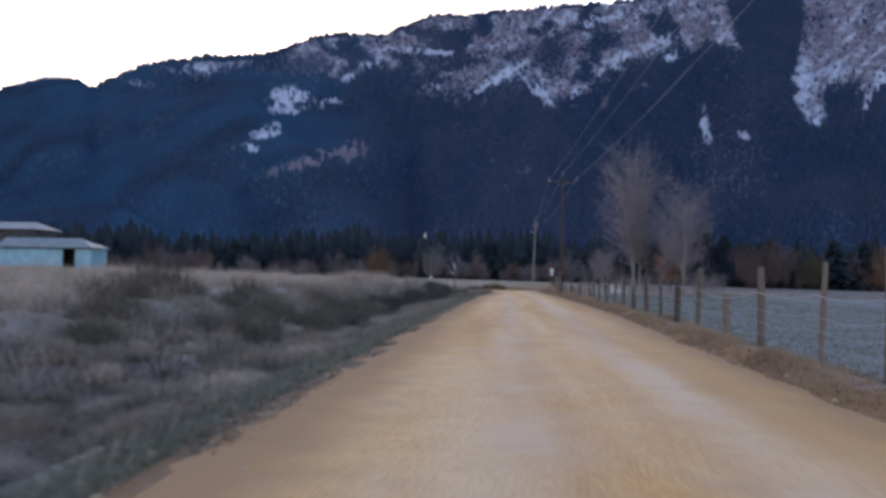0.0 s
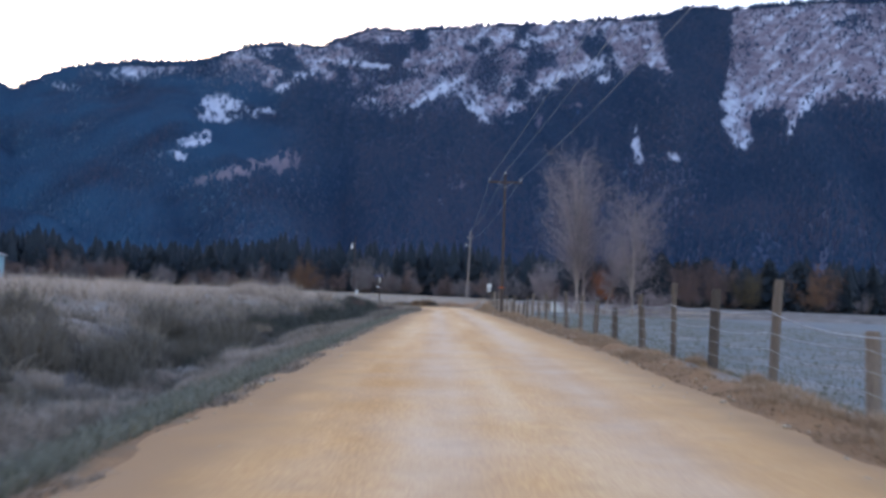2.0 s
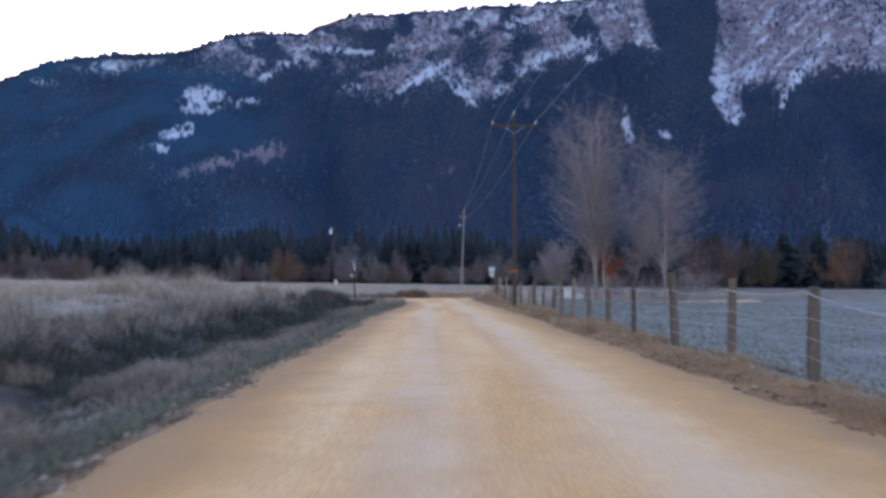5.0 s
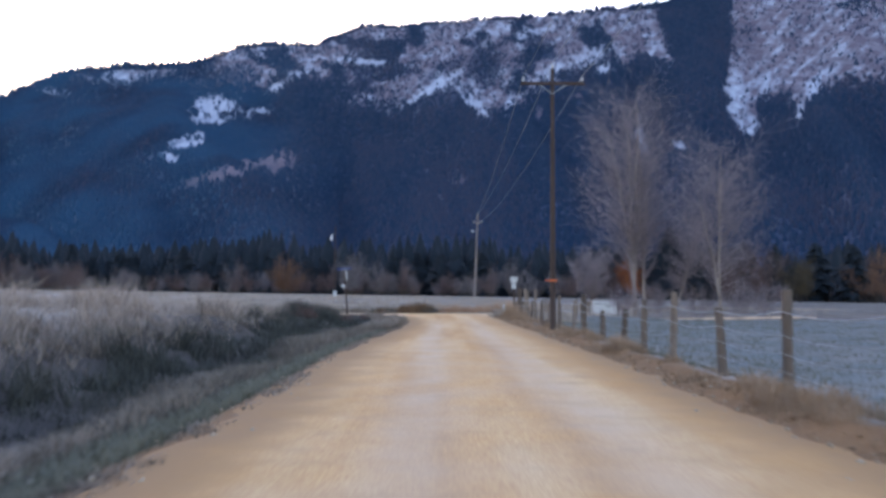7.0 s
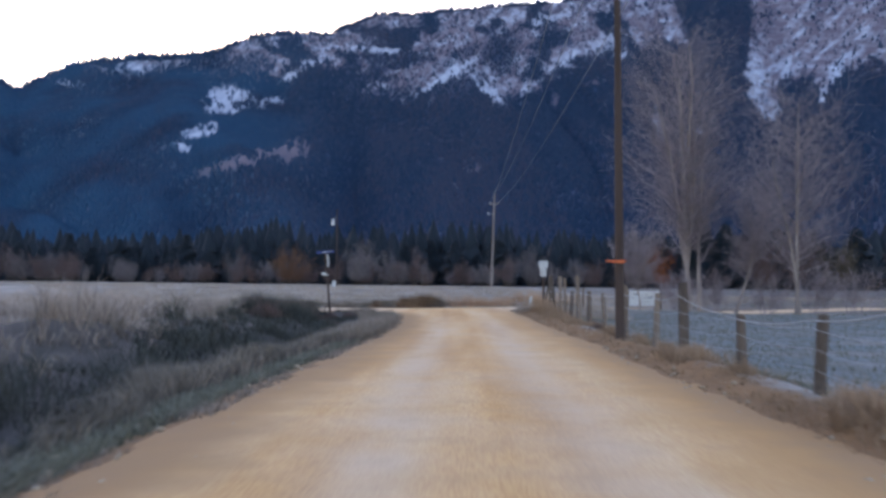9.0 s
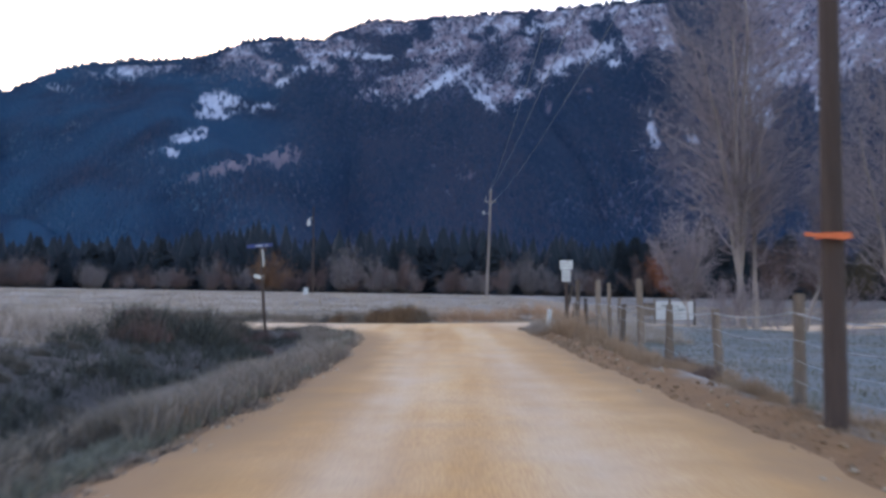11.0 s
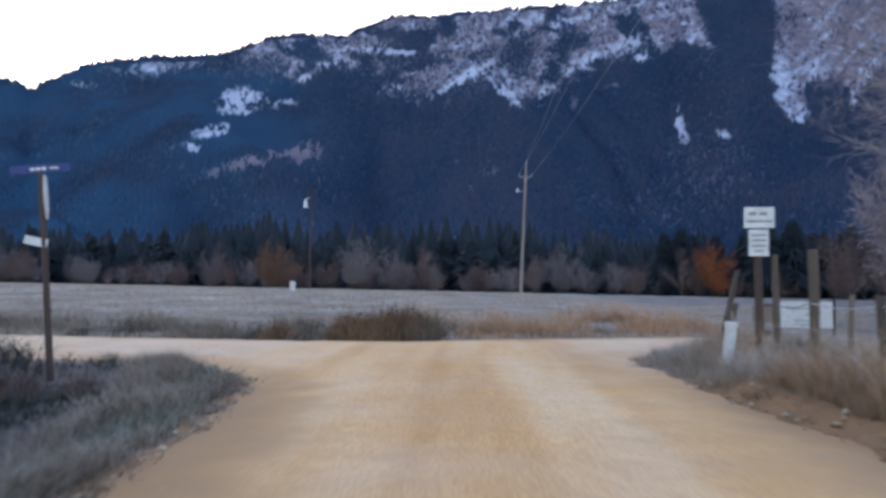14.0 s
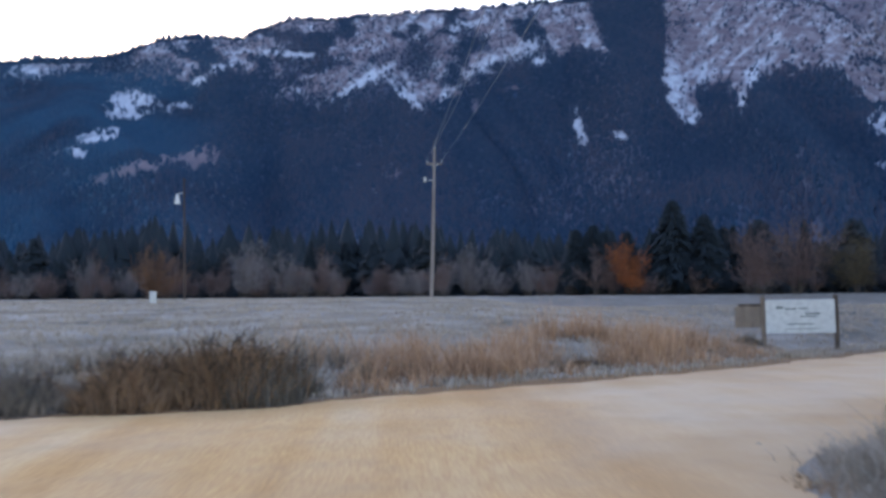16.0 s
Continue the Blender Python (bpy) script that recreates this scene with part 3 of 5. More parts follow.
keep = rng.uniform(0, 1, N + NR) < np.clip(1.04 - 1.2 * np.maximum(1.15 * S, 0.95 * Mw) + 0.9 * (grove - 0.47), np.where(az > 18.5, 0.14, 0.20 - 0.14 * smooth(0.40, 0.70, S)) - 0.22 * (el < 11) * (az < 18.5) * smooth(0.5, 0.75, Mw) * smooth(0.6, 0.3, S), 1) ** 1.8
crest = np.arange(N + NR) >= N
keep = np.where(crest, rng.uniform(0.27, 0.62, N + NR) < fbm(A * 1.3, A * 0 + 2.5, 4, 165), keep)
X, Y, Z, UU, az, crest = X[keep], Y[keep], Z[keep], UU[keep], az[keep], crest[keep]
n = len(X)
H = np.where(crest, 5 + 14 * rng.uniform(0, 1, n) ** 1.8, rng.uniform(3.5, 8.5, n) * (0.75 + 0.3 * UU))
W = H * np.where(crest, rng.uniform(0.11, 0.20, n), rng.uniform(0.26, 0.42, n))
turn = rng.uniform(0, 6.28, n)
ring = 5
V, FC = [], []
for j in range(ring):
    a = turn + j * 2 * math.pi / ring
    V.append(np.stack([X + np.cos(a) * W, Y + np.sin(a) * W, Z - 0.6 + H * 0.07 * np.sin(a * 3)], 1))
V.append(np.stack([X, Y, Z + H], 1))
V = np.stack(V, 1)
base = np.arange(n)[:, None] * V.shape[1]
for j in range(ring):
    FC.append(np.concatenate([base + j, base + (j + 1) % ring, base + ring], 1))
# blue haze painted on the left slopes' trees, mottled to suggest spur shading
blue_haze = np.repeat(np.clip(2.2 * fbm(X * 0.011, Z * 0.016, 5, 161) - 0.5, 0, 1) * smooth(-4, -18, az), V.shape[1])
forest = mesh_object("mountain_forest", V.reshape(-1, 3), np.concatenate(FC), M_FOREST, attrs={"tip": blue_haze}, smooth=True)
tagged(forest, "dense dark conifer forest on the mountainside, blue haze in its colour", "forest", kind="stuff")


# ---------------------------------------------------------------- plants: tools
def tubes(name, segs, sides, material, parent=None):
    """A mesh of tapered tubes, from rows of start, end and two radii."""
    s = np.array(segs, float)
    p, q, r0, r1 = s[:, 0:3], s[:, 3:6], s[:, 6], s[:, 7]
    d = q - p
    d /= np.linalg.norm(d, axis=1)[:, None] + 1e-9
    ref = np.where(np.abs(d[:, 2:3]) > 0.9, np.array([[1.0, 0, 0]]), np.array([[0, 0, 1.0]]))
    u = np.cross(d, ref)
    u /= np.linalg.norm(u, axis=1)[:, None]
    v = np.cross(d, u)
    rings = []
    for o, r in ((p, r0), (q, r1)):
        for k in range(sides):
            a = 2 * math.pi * k / sides
            rings.append(o + (u * math.cos(a) + v * math.sin(a)) * r[:, None])
    V = np.stack(rings, 1)
    b = np.arange(len(s))[:, None] * 2 * sides
    F = np.concatenate([np.concatenate([b + k, b + (k + 1) % sides, b + sides + (k + 1) % sides, b + sides + k], 1) for k in range(sides)])
    return mesh_object(name, V.reshape(-1, 3), F, material, parent, smooth=sides > 4)


def limb(segs, r, p, d, length, rad, steps, wobble, up):
    """Adds one bending limb; gives the places along it with their direction and radius."""
    out = []
    p, d = np.array(p, float), np.array(d, float)
    d /= np.linalg.norm(d)
    for k in range(steps):
        a, b = rad * (1 - 0.8 * k / steps), rad * (1 - 0.8 * (k + 1) / steps)
        d = d + r.normal(0, wobble, 3) + np.array([0, 0, up])
        d /= np.linalg.norm(d)
        q = p + d * length / steps
        segs.append([*p, *q, a, b])
        out.append((q, d.copy(), b))
        p = q
    return out


def sideways(r, d, angle):
    """A direction that leaves d by that angle."""
    t = np.cross(d, r.normal(0, 1, 3))
    t /= np.linalg.norm(t) + 1e-9
    return d * math.cos(angle) + t * math.sin(angle)


def bare_tree(m, height, width, seed, label, limbs=5, fork=0.26, lean=(0, 0), twig=0.008, spread_by=0.21, full=4):
    """A leafless cottonwood: pale forked trunk, upright limbs, and a haze of fine twigs within an egg-shaped crown."""
    r = np.random.default_rng(seed)
    tree = thing("bare_tree", m, label, "tree", "bare trees")
    main, fine = [], []
    trunk = limb(main, r, (0, 0, -0.2), (lean[0], lean[1], 1), height * fork, height * 0.0165, 6, 0.025, 0.0)
    tr = height * 0.0105
    nodes = [(q, d, rr) for q, d, rr in trunk if q[2] > height * 0.19]
    for k in range(limbs):
        az = 2 * math.pi * (k + r.uniform(-0.3, 0.3)) / limbs
        tilt = 0.02 if k == 0 else r.uniform(0.6, 1.3) * spread_by
        d = np.array([math.cos(az) * math.sin(tilt) + lean[0], math.sin(az) * math.sin(tilt) + lean[1], math.cos(tilt)])
        L = height * (1 - fork) * (0.96 if k == 0 else r.uniform(0.72, 0.98))
        nodes += limb(main, r, trunk[-1 - k % 3][0], d, L, tr * (0.86 if k else 1.0), 11, 0.05, 0.03)
    for q, dd, rr in nodes:
        h = min(q[2] / height, 0.995)
        reach = 0.5 * width * float(np.interp(h, [0.1, 0.22, 0.42, 0.7, 0.88, 1.0], [0.50, 0.86, 1.0, 0.95, 0.70, 0.30]))
        out = np.array([q[0] - lean[0] * q[2], q[1] - lean[1] * q[2]])
        far = float(np.hypot(*out))
        for _ in range(full):
            az = r.uniform(0, 6.28)
            room = max(0.12 * width, reach - far * (math.cos(az) * out[0] + math.sin(az) * out[1]) / (far + 1e-6))
            bl = min(room, 0.62 * width) * r.uniform(0.45, 1.0)
            rise = r.uniform(0.35, 1.1)
            bn = limb(fine, r, q, (math.cos(az), math.sin(az), rise), bl, min(rr * 0.36, 0.045), 5, 0.13, 0.05)
            for qq, d2, r2 in bn:
                for _ in range(2):
                    tn = limb(fine, r, qq, sideways(r, d2, r.uniform(0.4, 1.2)), bl * r.uniform(0.18, 0.42), twig * 1.3, 2, 0.15, 0.06)
                    for q3, d3, _ in tn:
                        for _ in range(2):
                            limb(fine, r, q3, sideways(r, d3, r.uniform(0.3, 0.9)), bl * r.uniform(0.10, 0.24), twig, 1, 0.1, 0.05)
    tubes("trunk", main, 6, M_BARK, tree)
    tubes("crown", fine, 3, M_TWIG, tree)
    return tree


def leaf_cloud(name, r, lobes, n, size, material, parent):
    """Many small leaf clumps spread through uneven lobes (x, y, z, rx, ry, rz)."""
    lo = np.array(lobes)
    k = r.integers(0, len(lo), n)
    v = r.normal(0, 1, (n, 3))
    v /= np.linalg.norm(v, axis=1)[:, None]
    c = lo[k, :3] + v * lo[k, 3:] * (r.uniform(0, 1, n) ** 0.45)[:, None]
    a, b = r.normal(0, 1, (n, 3)), r.normal(0, 1, (n, 3))
    s = size * r.uniform(0.5, 1.3, n)[:, None]
    a = a / np.linalg.norm(a, axis=1)[:, None] * s
    b = b / np.linalg.norm(b, axis=1)[:, None] * s
    V = np.stack([c - a * 0.6, c + b * 0.5, c + a * 0.8, c - b * 0.5], 1).reshape(-1, 3)
    i = np.arange(n)[:, None] * 4
    return mesh_object(name, V, np.concatenate([i, i + 1, i + 2, i + 3], 1), material, parent)


def river_shrub(seed, height, width, material, label, leafy, group, leaf=0.20, dense=1, flare=0.5, twig=0.035):
    """A many-stemmed valley shrub, bare or with thin autumn leaves."""
    r = np.random.default_rng(seed)
    ob = thing("shrub", Matrix(), label, "shrub", group)
    stems, twigs, lobes = [], [], []
    for k in range(11 * dense):
        az, tilt = r.uniform(0, 6.28), r.uniform(0.05, flare)
        d = (math.cos(az) * math.sin(tilt), math.sin(az) * math.sin(tilt), math.cos(tilt))
        nodes = limb(stems, r, (r.uniform(-0.15, 0.15) * width, r.uniform(-0.15, 0.15) * width, -0.2), d, height * r.uniform(0.65, 1.0), twig * 1.3, 5, 0.09, 0.02)
        for q, dd, rr in nodes[1:]:
            for _ in range(3):
                bn = limb(twigs, r, q, sideways(r, dd, r.uniform(0.3, 1.0)), width * r.uniform(0.14, 0.3), twig, 2, 0.15, 0.06)
                for q2, d2, _ in bn:
                    for _ in range(2):
                        limb(twigs, r, q2, sideways(r, d2, r.uniform(0.3, 0.9)), width * r.uniform(0.08, 0.18), twig * 0.75, 1, 0.1, 0.05)
            lobes.append((*q, width * 0.20, width * 0.20, height * 0.15))
        lobes.append((*(nodes[0][0] + np.array([0, 0, height * 0.12])), width * 0.22, width * 0.22, height * 0.13))
    tagged(tubes("stem", stems, 4, M_TWIG if material is M_TWIG else M_BARK_DARK, ob), kind="stuff")
    crown = tagged(tubes("crown", twigs, 3, material, ob), kind="stuff")
    if leafy:
        leaf_cloud("foliage", r, lobes, leafy, leaf, material, ob)
    return ob


def conifer(seed, height, label, wide=0.27, taper=0.62, boughs=8, gap=0.030):
    """A spruce: trunk and whorls of drooping boughs with ragged tips."""
    r = np.random.default_rng(seed)
    ob = thing("conifer", Matrix(), label, "conifer tree", "conifers behind the meadow")
    tubes("trunk", [[0, 0, -0.3, 0, 0, height * 0.97, height * 0.016, 0.02]], 6, M_BARK_DARK, ob)
    V, F = [], []
    z = height * 0.06
    while z < height * 0.98:
        u = z / height
        reach = height * wide * (1 - u) ** taper * r.uniform(0.7, 1.2) * (0.55 + 0.45 * min(1, u / 0.25)) + 0.10
        nb = boughs
        for k in range(nb):
            az = 2 * math.pi * k / nb + r.uniform(-0.4, 0.4)
            L = reach * r.uniform(0.65, 1.2)
            dx, dy = math.cos(az), math.sin(az)
            w = L * 2.4 / nb
            i = len(V)
            zt = z - L * r.uniform(0.15, 0.5)
            V += [(dx * L * 0.05, dy * L * 0.05, z + 0.15), (dx * L * 0.55 - dy * w, dy * L * 0.55 + dx * w, z - L * 0.12 - 0.2),
                  (dx * L, dy * L, zt), (dx * L * 0.55 + dy * w, dy * L * 0.55 - dx * w, z - L * 0.12 - 0.2), (dx * L * 0.5, dy * L * 0.5, z - 0.02 * L + 0.12)]
            F += [(i, i + 1, i + 4), (i + 1, i + 2, i + 4), (i + 2, i + 3, i + 4), (i + 3, i, i + 4)]
        z += height * gap * (1.2 - 0.5 * u)
    mesh_object("crown", V, np.array(F), M_NEEDLE, ob)
    return ob


def blade_mesh(name, x, y, h, width, lean, material, seed, parent=None, z=None):
    """Grass blades: two bent pieces each, with a value from root to tip."""
    r = np.random.default_rng(seed)
    n = len(x)
    z = ground_height(x, y) - 0.04 if z is None else z
    az, face = r.uniform(0, 6.28, n), r.uniform(0, 6.28, n)
    l = h * lean * r.uniform(0.2, 1.2, n)
    wx, wy = np.cos(face) * width, np.sin(face) * width
    mx, my = x + np.cos(az) * l * 0.35, y + np.sin(az) * l * 0.35
    tx, ty = x + np.cos(az) * l, y + np.sin(az) * l
    zt = z + h * (1 - 0.25 * lean * r.uniform(0, 1, n))
    V = np.stack([np.stack([x - wx, y - wy, z], 1), np.stack([x + wx, y + wy, z], 1), np.stack([mx + wx * 0.8, my + wy * 0.8, z + h * 0.58], 1),
                  np.stack([mx - wx * 0.8, my - wy * 0.8, z + h * 0.58], 1), np.stack([tx, ty, zt], 1)], 1)
    i = np.arange(n)[:, None] * 5
    quads, tris = np.concatenate([i, i + 1, i + 2, i + 3], 1), np.concatenate([i + 3, i + 2, i + 4], 1)
    tip = np.tile([0.0, 0.0, 0.35, 0.35, 0.9], n)
    return mesh_object(name, V.reshape(-1, 3), [quads, tris], material, parent, {"tip": tip})


def tufts(r, x, y, per, spread_by):
    """Each root place becomes a tuft of blades round it."""
    k = np.repeat(np.arange(len(x)), per)
    a, d = r.uniform(0, 6.28, len(k)), np.abs(r.normal(0, spread_by, len(k)))
    return x[k] + np.cos(a) * d, y[k] + np.sin(a) * d, k


def clump(seed, height, width, n, material, label, category, group, lean=0.45, twigs=26, name="brush_clump", blade=0.007):
    """A rough standing clump of dead stalks."""
    r = np.random.default_rng(seed)
    ob = thing(name, Matrix(), label, category, group)
    a, d = r.uniform(0, 6.28, n), width * 0.5 * np.sqrt(r.uniform(0, 1, n))
    x, y = np.cos(a) * d, np.sin(a) * d * 0.8
    h = height * r.uniform(0.45, 1.0, n) * (1 - 0.55 * (d / (width * 0.5)) ** 2)
    tagged(blade_mesh("foliage", x, y, h, blade, lean, material, seed + 1, ob, z=np.full(n, -0.06)), kind="stuff")
    segs = []
    for k in range(twigs):
        az, t = r.uniform(0, 6.28), r.uniform(0.1, 0.8)
        nodes = limb(segs, r, (r.normal(0, width * 0.12), r.normal(0, width * 0.12), -0.05), (math.cos(az) * math.sin(t), math.sin(az) * math.sin(t), math.cos(t)), height * r.uniform(0.6, 0.95), 0.012, 4, 0.12, 0.02)
        for q, dd, _ in nodes[1:]:
            limb(segs, r, q, sideways(r, dd, 0.7), height * r.uniform(0.15, 0.35), 0.006, 2, 0.2, 0.02)
    tagged(tubes("stem", segs, 3, material, ob), kind="stuff")
    return ob


def ground_at(x, y):
    return float(ground_height(np.array([float(x)]), np.array([float(y)]))[0]) - 0.02


def scatter(protos, places, r, low=0.8, high=1.25, sink=0.0):
    """Copies of the prototypes at the places; the first uses put each prototype itself down."""
    fresh = list(protos)
    for i, (x, y, s) in enumerate(places):
        k = int(r.integers(0, len(protos)))
        m = pose(x, y, ground_at(x, y) - sink, 0, 0, float(r.uniform(0, 360)))
        sc = s * float(r.uniform(low, high))
        if fresh:
            ob = fresh.pop()
            ob.matrix_basis = m
        else:
            ob = copy_thing(protos[k], m)
        ob.scale = (sc, sc, sc * float(r.uniform(0.9, 1.12)))


# ---------------------------------------------------------------- barn on the meadow
def barn(name, m, length, depth, eave, rise, label, wall_mat, door_x=None, overhang=0.6, hip=5.0):
    """A farm building, ridge along its length, hipped at one end."""
    ob = thing(name, m, label, "barn", "farm buildings")
    t = 0.15
    if door_x is None:
        part("front_wall", box(bmesh.new(), (length, t, eave), pose(length / 2, 0, eave / 2), 0.02), wall_mat, ob)
    else:
        a, b = door_x
        bm = box(bmesh.new(), (a, t, eave), pose(a / 2, 0, eave / 2))
        box(bm, (length - b, t, eave), pose((length + b) / 2, 0, eave / 2))
        box(bm, (b - a, t, eave * 0.06), pose((a + b) / 2, 0, eave * 0.97))
        part("front_wall", bm, wall_mat, ob)
        for x in (a - 0.12, b + 0.12):
            part("door_post", box(bmesh.new(), (0.24, 0.2, eave * 0.94), pose(x, -0.12, eave * 0.47), 0.01), M_BARNDARK, ob)
    part("back_wall", box(bmesh.new(), (length, t, eave), pose(length / 2, depth, eave / 2), 0.02), M_BARNDARK, ob)
    for x in (t / 2, length - t / 2):
        part("end_wall", box(bmesh.new(), (t, depth - 2 * t, eave), pose(x, depth / 2, eave / 2), 0.02), wall_mat, ob)
    o, z0, z1 = overhang, eave + 0.05, eave + rise
    low = [(-o, -o, z0), (length + o, -o, z0), (length + o, depth + o, z0), (-o, depth + o, z0)]
    high = [(-o, depth / 2, z1), (length - hip, depth / 2, z1)]
    bm = bmesh.new()
    for lift in (0.0, 0.12):
        v = [bm.verts.new((x, y, z + lift)) for x, y, z in low + high]
        faces = [(0, 1, 5, 4), (1, 2, 5), (2, 3, 4, 5), (3, 0, 4)]
        for f in faces:
            bm.faces.new([v[i] for i in (f if lift else f[::-1])])
        if lift:
            for i in range(4):
                bm.faces.new((under[i], under[(i + 1) % 4], v[(i + 1) % 4], v[i]))
        under = v
    part("roof", bm, M_BARNROOF, ob, "frosted metal roof")
    part("fascia", box(bmesh.new(), (length + 2 * o, 0.08, 0.30), pose(length / 2, -o - 0.05, z0 - 0.10), 0.01), M_BARNDARK, ob)
    part("floor", box(bmesh.new(), (length, depth, 0.1), pose(length / 2, depth / 2, 0.02)), M_BARNDARK, ob)
    return ob


barn("barn", pose(-132.4, 209, 2.2), 25.0, 9, 5.5, 2.6, "low pale blue metal-sided barn with an open doorway on the meadow", M_BARNWALL, (17.8, 20.7))
barn("barn", pose(-154, 221, 2.2), 24.5, 13, 10.8, 2.3, "tall dark-boarded barn with a frosted metal roof", M_BARNDARK, hip=3.5)


# ---------------------------------------------------------------- utility poles and lines
def insulator(parent, x, y, z):
    bm = rod(bmesh.new(), (x, y, z), (x, y, z + 0.10), 0.02, 0.02, 6)
    rod(bm, (x, y, z + 0.08), (x, y, z + 0.14), 0.07, 0.05, 8)
    rod(bm, (x, y, z + 0.14), (x, y, z + 0.22), 0.045, 0.03, 8)
    part("insulator", bm, M_GLASSY, parent, smooth=False)


def utility_pole(m, height, radius, arm_z, arm, material, label, lower=None, lean=0.0):
    ob = thing("utility_pole", m, label, "utility pole", "poles along the power line")
    n = 9
    bm = lathe(bmesh.new(), [(lean * k / n, 0.02 * math.sin(k / n * 7), height * k / n - 0.3 * (k == 0), radius * (1 - 0.42 * k / n)) for k in range(n + 1)])
    part("pole", bm, material, ob)
    ax = lean * arm_z / height
    part("crossarm", box(bmesh.new(), (arm, 0.10, 0.12), pose(ax, -radius * 0.75, arm_z), 0.01), material, ob)
    for s in (-1, 1):
        part("brace", rod(bmesh.new(), (ax, -radius * 0.8, arm_z - 0.42), (ax + s * arm * 0.22, -radius * 0.9, arm_z - 0.04), 0.012, 0.012, 6), M_STEEL, ob)
        insulator(ob, ax + s * arm * 0.46, -radius * 0.75, arm_z + 0.06)
    insulator(ob, lean, 0, height - 0.02)
    if lower:
        part("bracket", rod(bmesh.new(), (ax, 0, lower), (ax - 0.75, 0, lower + 0.12), 0.035, 0.03, 6), M_STEEL, ob)
        part("transformer_cap", rod(bmesh.new(), (ax - 0.75, 0, lower - 0.05), (ax - 0.75, 0, lower + 0.32), 0.10, 0.09, 8), M_GLASSY, ob)
    return ob


P1, P2, P0 = (4.15, 74.5), (4.45, 159.0), (5.6, -12.0)
z1, z2, z0 = 0.0, ground_at(*P2), -0.3
big = utility_pole(pose(*P1, z1), 10.5, 0.122, 9.88, 2.55, M_POLE, "brown wooden utility pole with a long crossarm beside the fence")
bm = bmesh.new()
rod(bm, (0, 0, 1.97), (0, 0, 2.03), 0.175, 0.175, 12, False)
box(bm, (0.42, 0.02, 0.04), pose(-0.16, -0.19, 1.99, 0, 5, 0))
part("marker_tape", bm, M_RED, big, "faded orange marker tape")
utility_pole(pose(*P2, z2), 12.0, 0.16, 10.75, 1.25, M_POLE_PALE, "pale weathered utility pole standing in the frosted meadow", 9.4, 0.45)
utility_pole(pose(*P0, z0), 10.7, 0.135, 10.05, 2.55, M_POLE, "brown wooden utility pole beside the gravel road")


def sagging(a, b, sag, n=22):
    out = []
    for k in range(n + 1):
        u = k / n
        out.append((a[0] + (b[0] - a[0]) * u, a[1] + (b[1] - a[1]) * u, a[2] + (b[2] - a[2]) * u - 4 * sag * u * (1 - u)))
    return out


def strand(name, pts, r, material, parent, sides=5):
    """One unbroken thin round line through the places."""
    p = np.array(pts, float)
    d = np.gradient(p, axis=0)
    d /= np.linalg.norm(d, axis=1)[:, None]
    u = np.cross(d, (0, 0, 1.0))
    u /= np.linalg.norm(u, axis=1)[:, None]
    v = np.cross(d, u)
    V = np.stack([p + (u * math.cos(2 * math.pi * k / sides) + v * math.sin(2 * math.pi * k / sides)) * r for k in range(sides)], 1)
    b = np.arange(len(p) - 1)[:, None] * sides
    F = np.concatenate([np.concatenate([b + k, b + (k + 1) % sides, b + sides + (k + 1) % sides, b + sides + k], 1) for k in range(sides)])
    return mesh_object(name, V.reshape(-1, 3), F, material, parent, smooth=True)


line = thing("power_line", pose(0, 0, 0), "thin sagging power cables strung between the utility poles", "power line")
for a, b, c in ((P0[0] - 1.17, P1[0] - 1.17, P2[0] - 0.15), (P0[0] + 1.17, P1[0] + 1.17, P2[0] + 0.98)):
    strand("cable", sagging((a, P0[1], z0 + 10.33), (b, P1[1] - 0.12, z1 + 10.16), 0.9), 0.010, M_CABLE, line)
    strand("cable", sagging((b, P1[1] - 0.12, z1 + 10.16), (c, P2[1] - 0.12, z2 + 11.03), 0.9), 0.010, M_CABLE, line)
strand("cable", sagging((P0[0], P0[1], z0 + 10.9), (P1[0], P1[1], z1 + 10.7), 0.9), 0.010, M_CABLE, line)
strand("cable", sagging((P1[0], P1[1], z1 + 10.7), (P2[0] + 0.45, P2[1], z2 + 12.2), 0.9), 0.010, M_CABLE, line)

LP = (-16.2, 166.6)
lz = ground_at(*LP)
lamp = thing("yard_lamp", pose(*LP, lz), "tall thin pole with a white lamp head in the meadow", "lamp post")
part("pole", rod(bmesh.new(), (0, 0, -0.3), (0, 0, 10.6), 0.11, 0.07, 8), M_POLE, lamp)
part("arm", rod(bmesh.new(), (0, 0, 9.4), (-0.55, -0.1, 9.2), 0.03, 0.03, 6), M_STEEL, lamp)
bm = rod(bmesh.new(), (-0.55, -0.1, 8.35), (-0.55, -0.1, 8.75), 0.24, 0.20, 10)
rod(bm, (-0.55, -0.1, 8.75), (-0.55, -0.1, 9.2), 0.20, 0.08, 10)
part("lamp_head", bm, M_WHITE, lamp, "white lamp head")

WB = (-13.65, 146.8)
wb = thing("utility_cabinet", pose(*WB, ground_at(*WB), 0, 0, 24), "small white utility cabinet standing in frosted grass", "utility box")
part("body", box(bmesh.new(), (0.36, 0.4, 0.72), pose(0, 0, 0.33), 0.02), M_BOX, wb)
part("lid", box(bmesh.new(), (0.40, 0.44, 0.06), pose(0, 0, 0.71, 4), 0.015), M_STEEL, wb)
part("door", box(bmesh.new(), (0.28, 0.02, 0.52), pose(0, -0.212, 0.34), 0.004), M_BOX, wb)


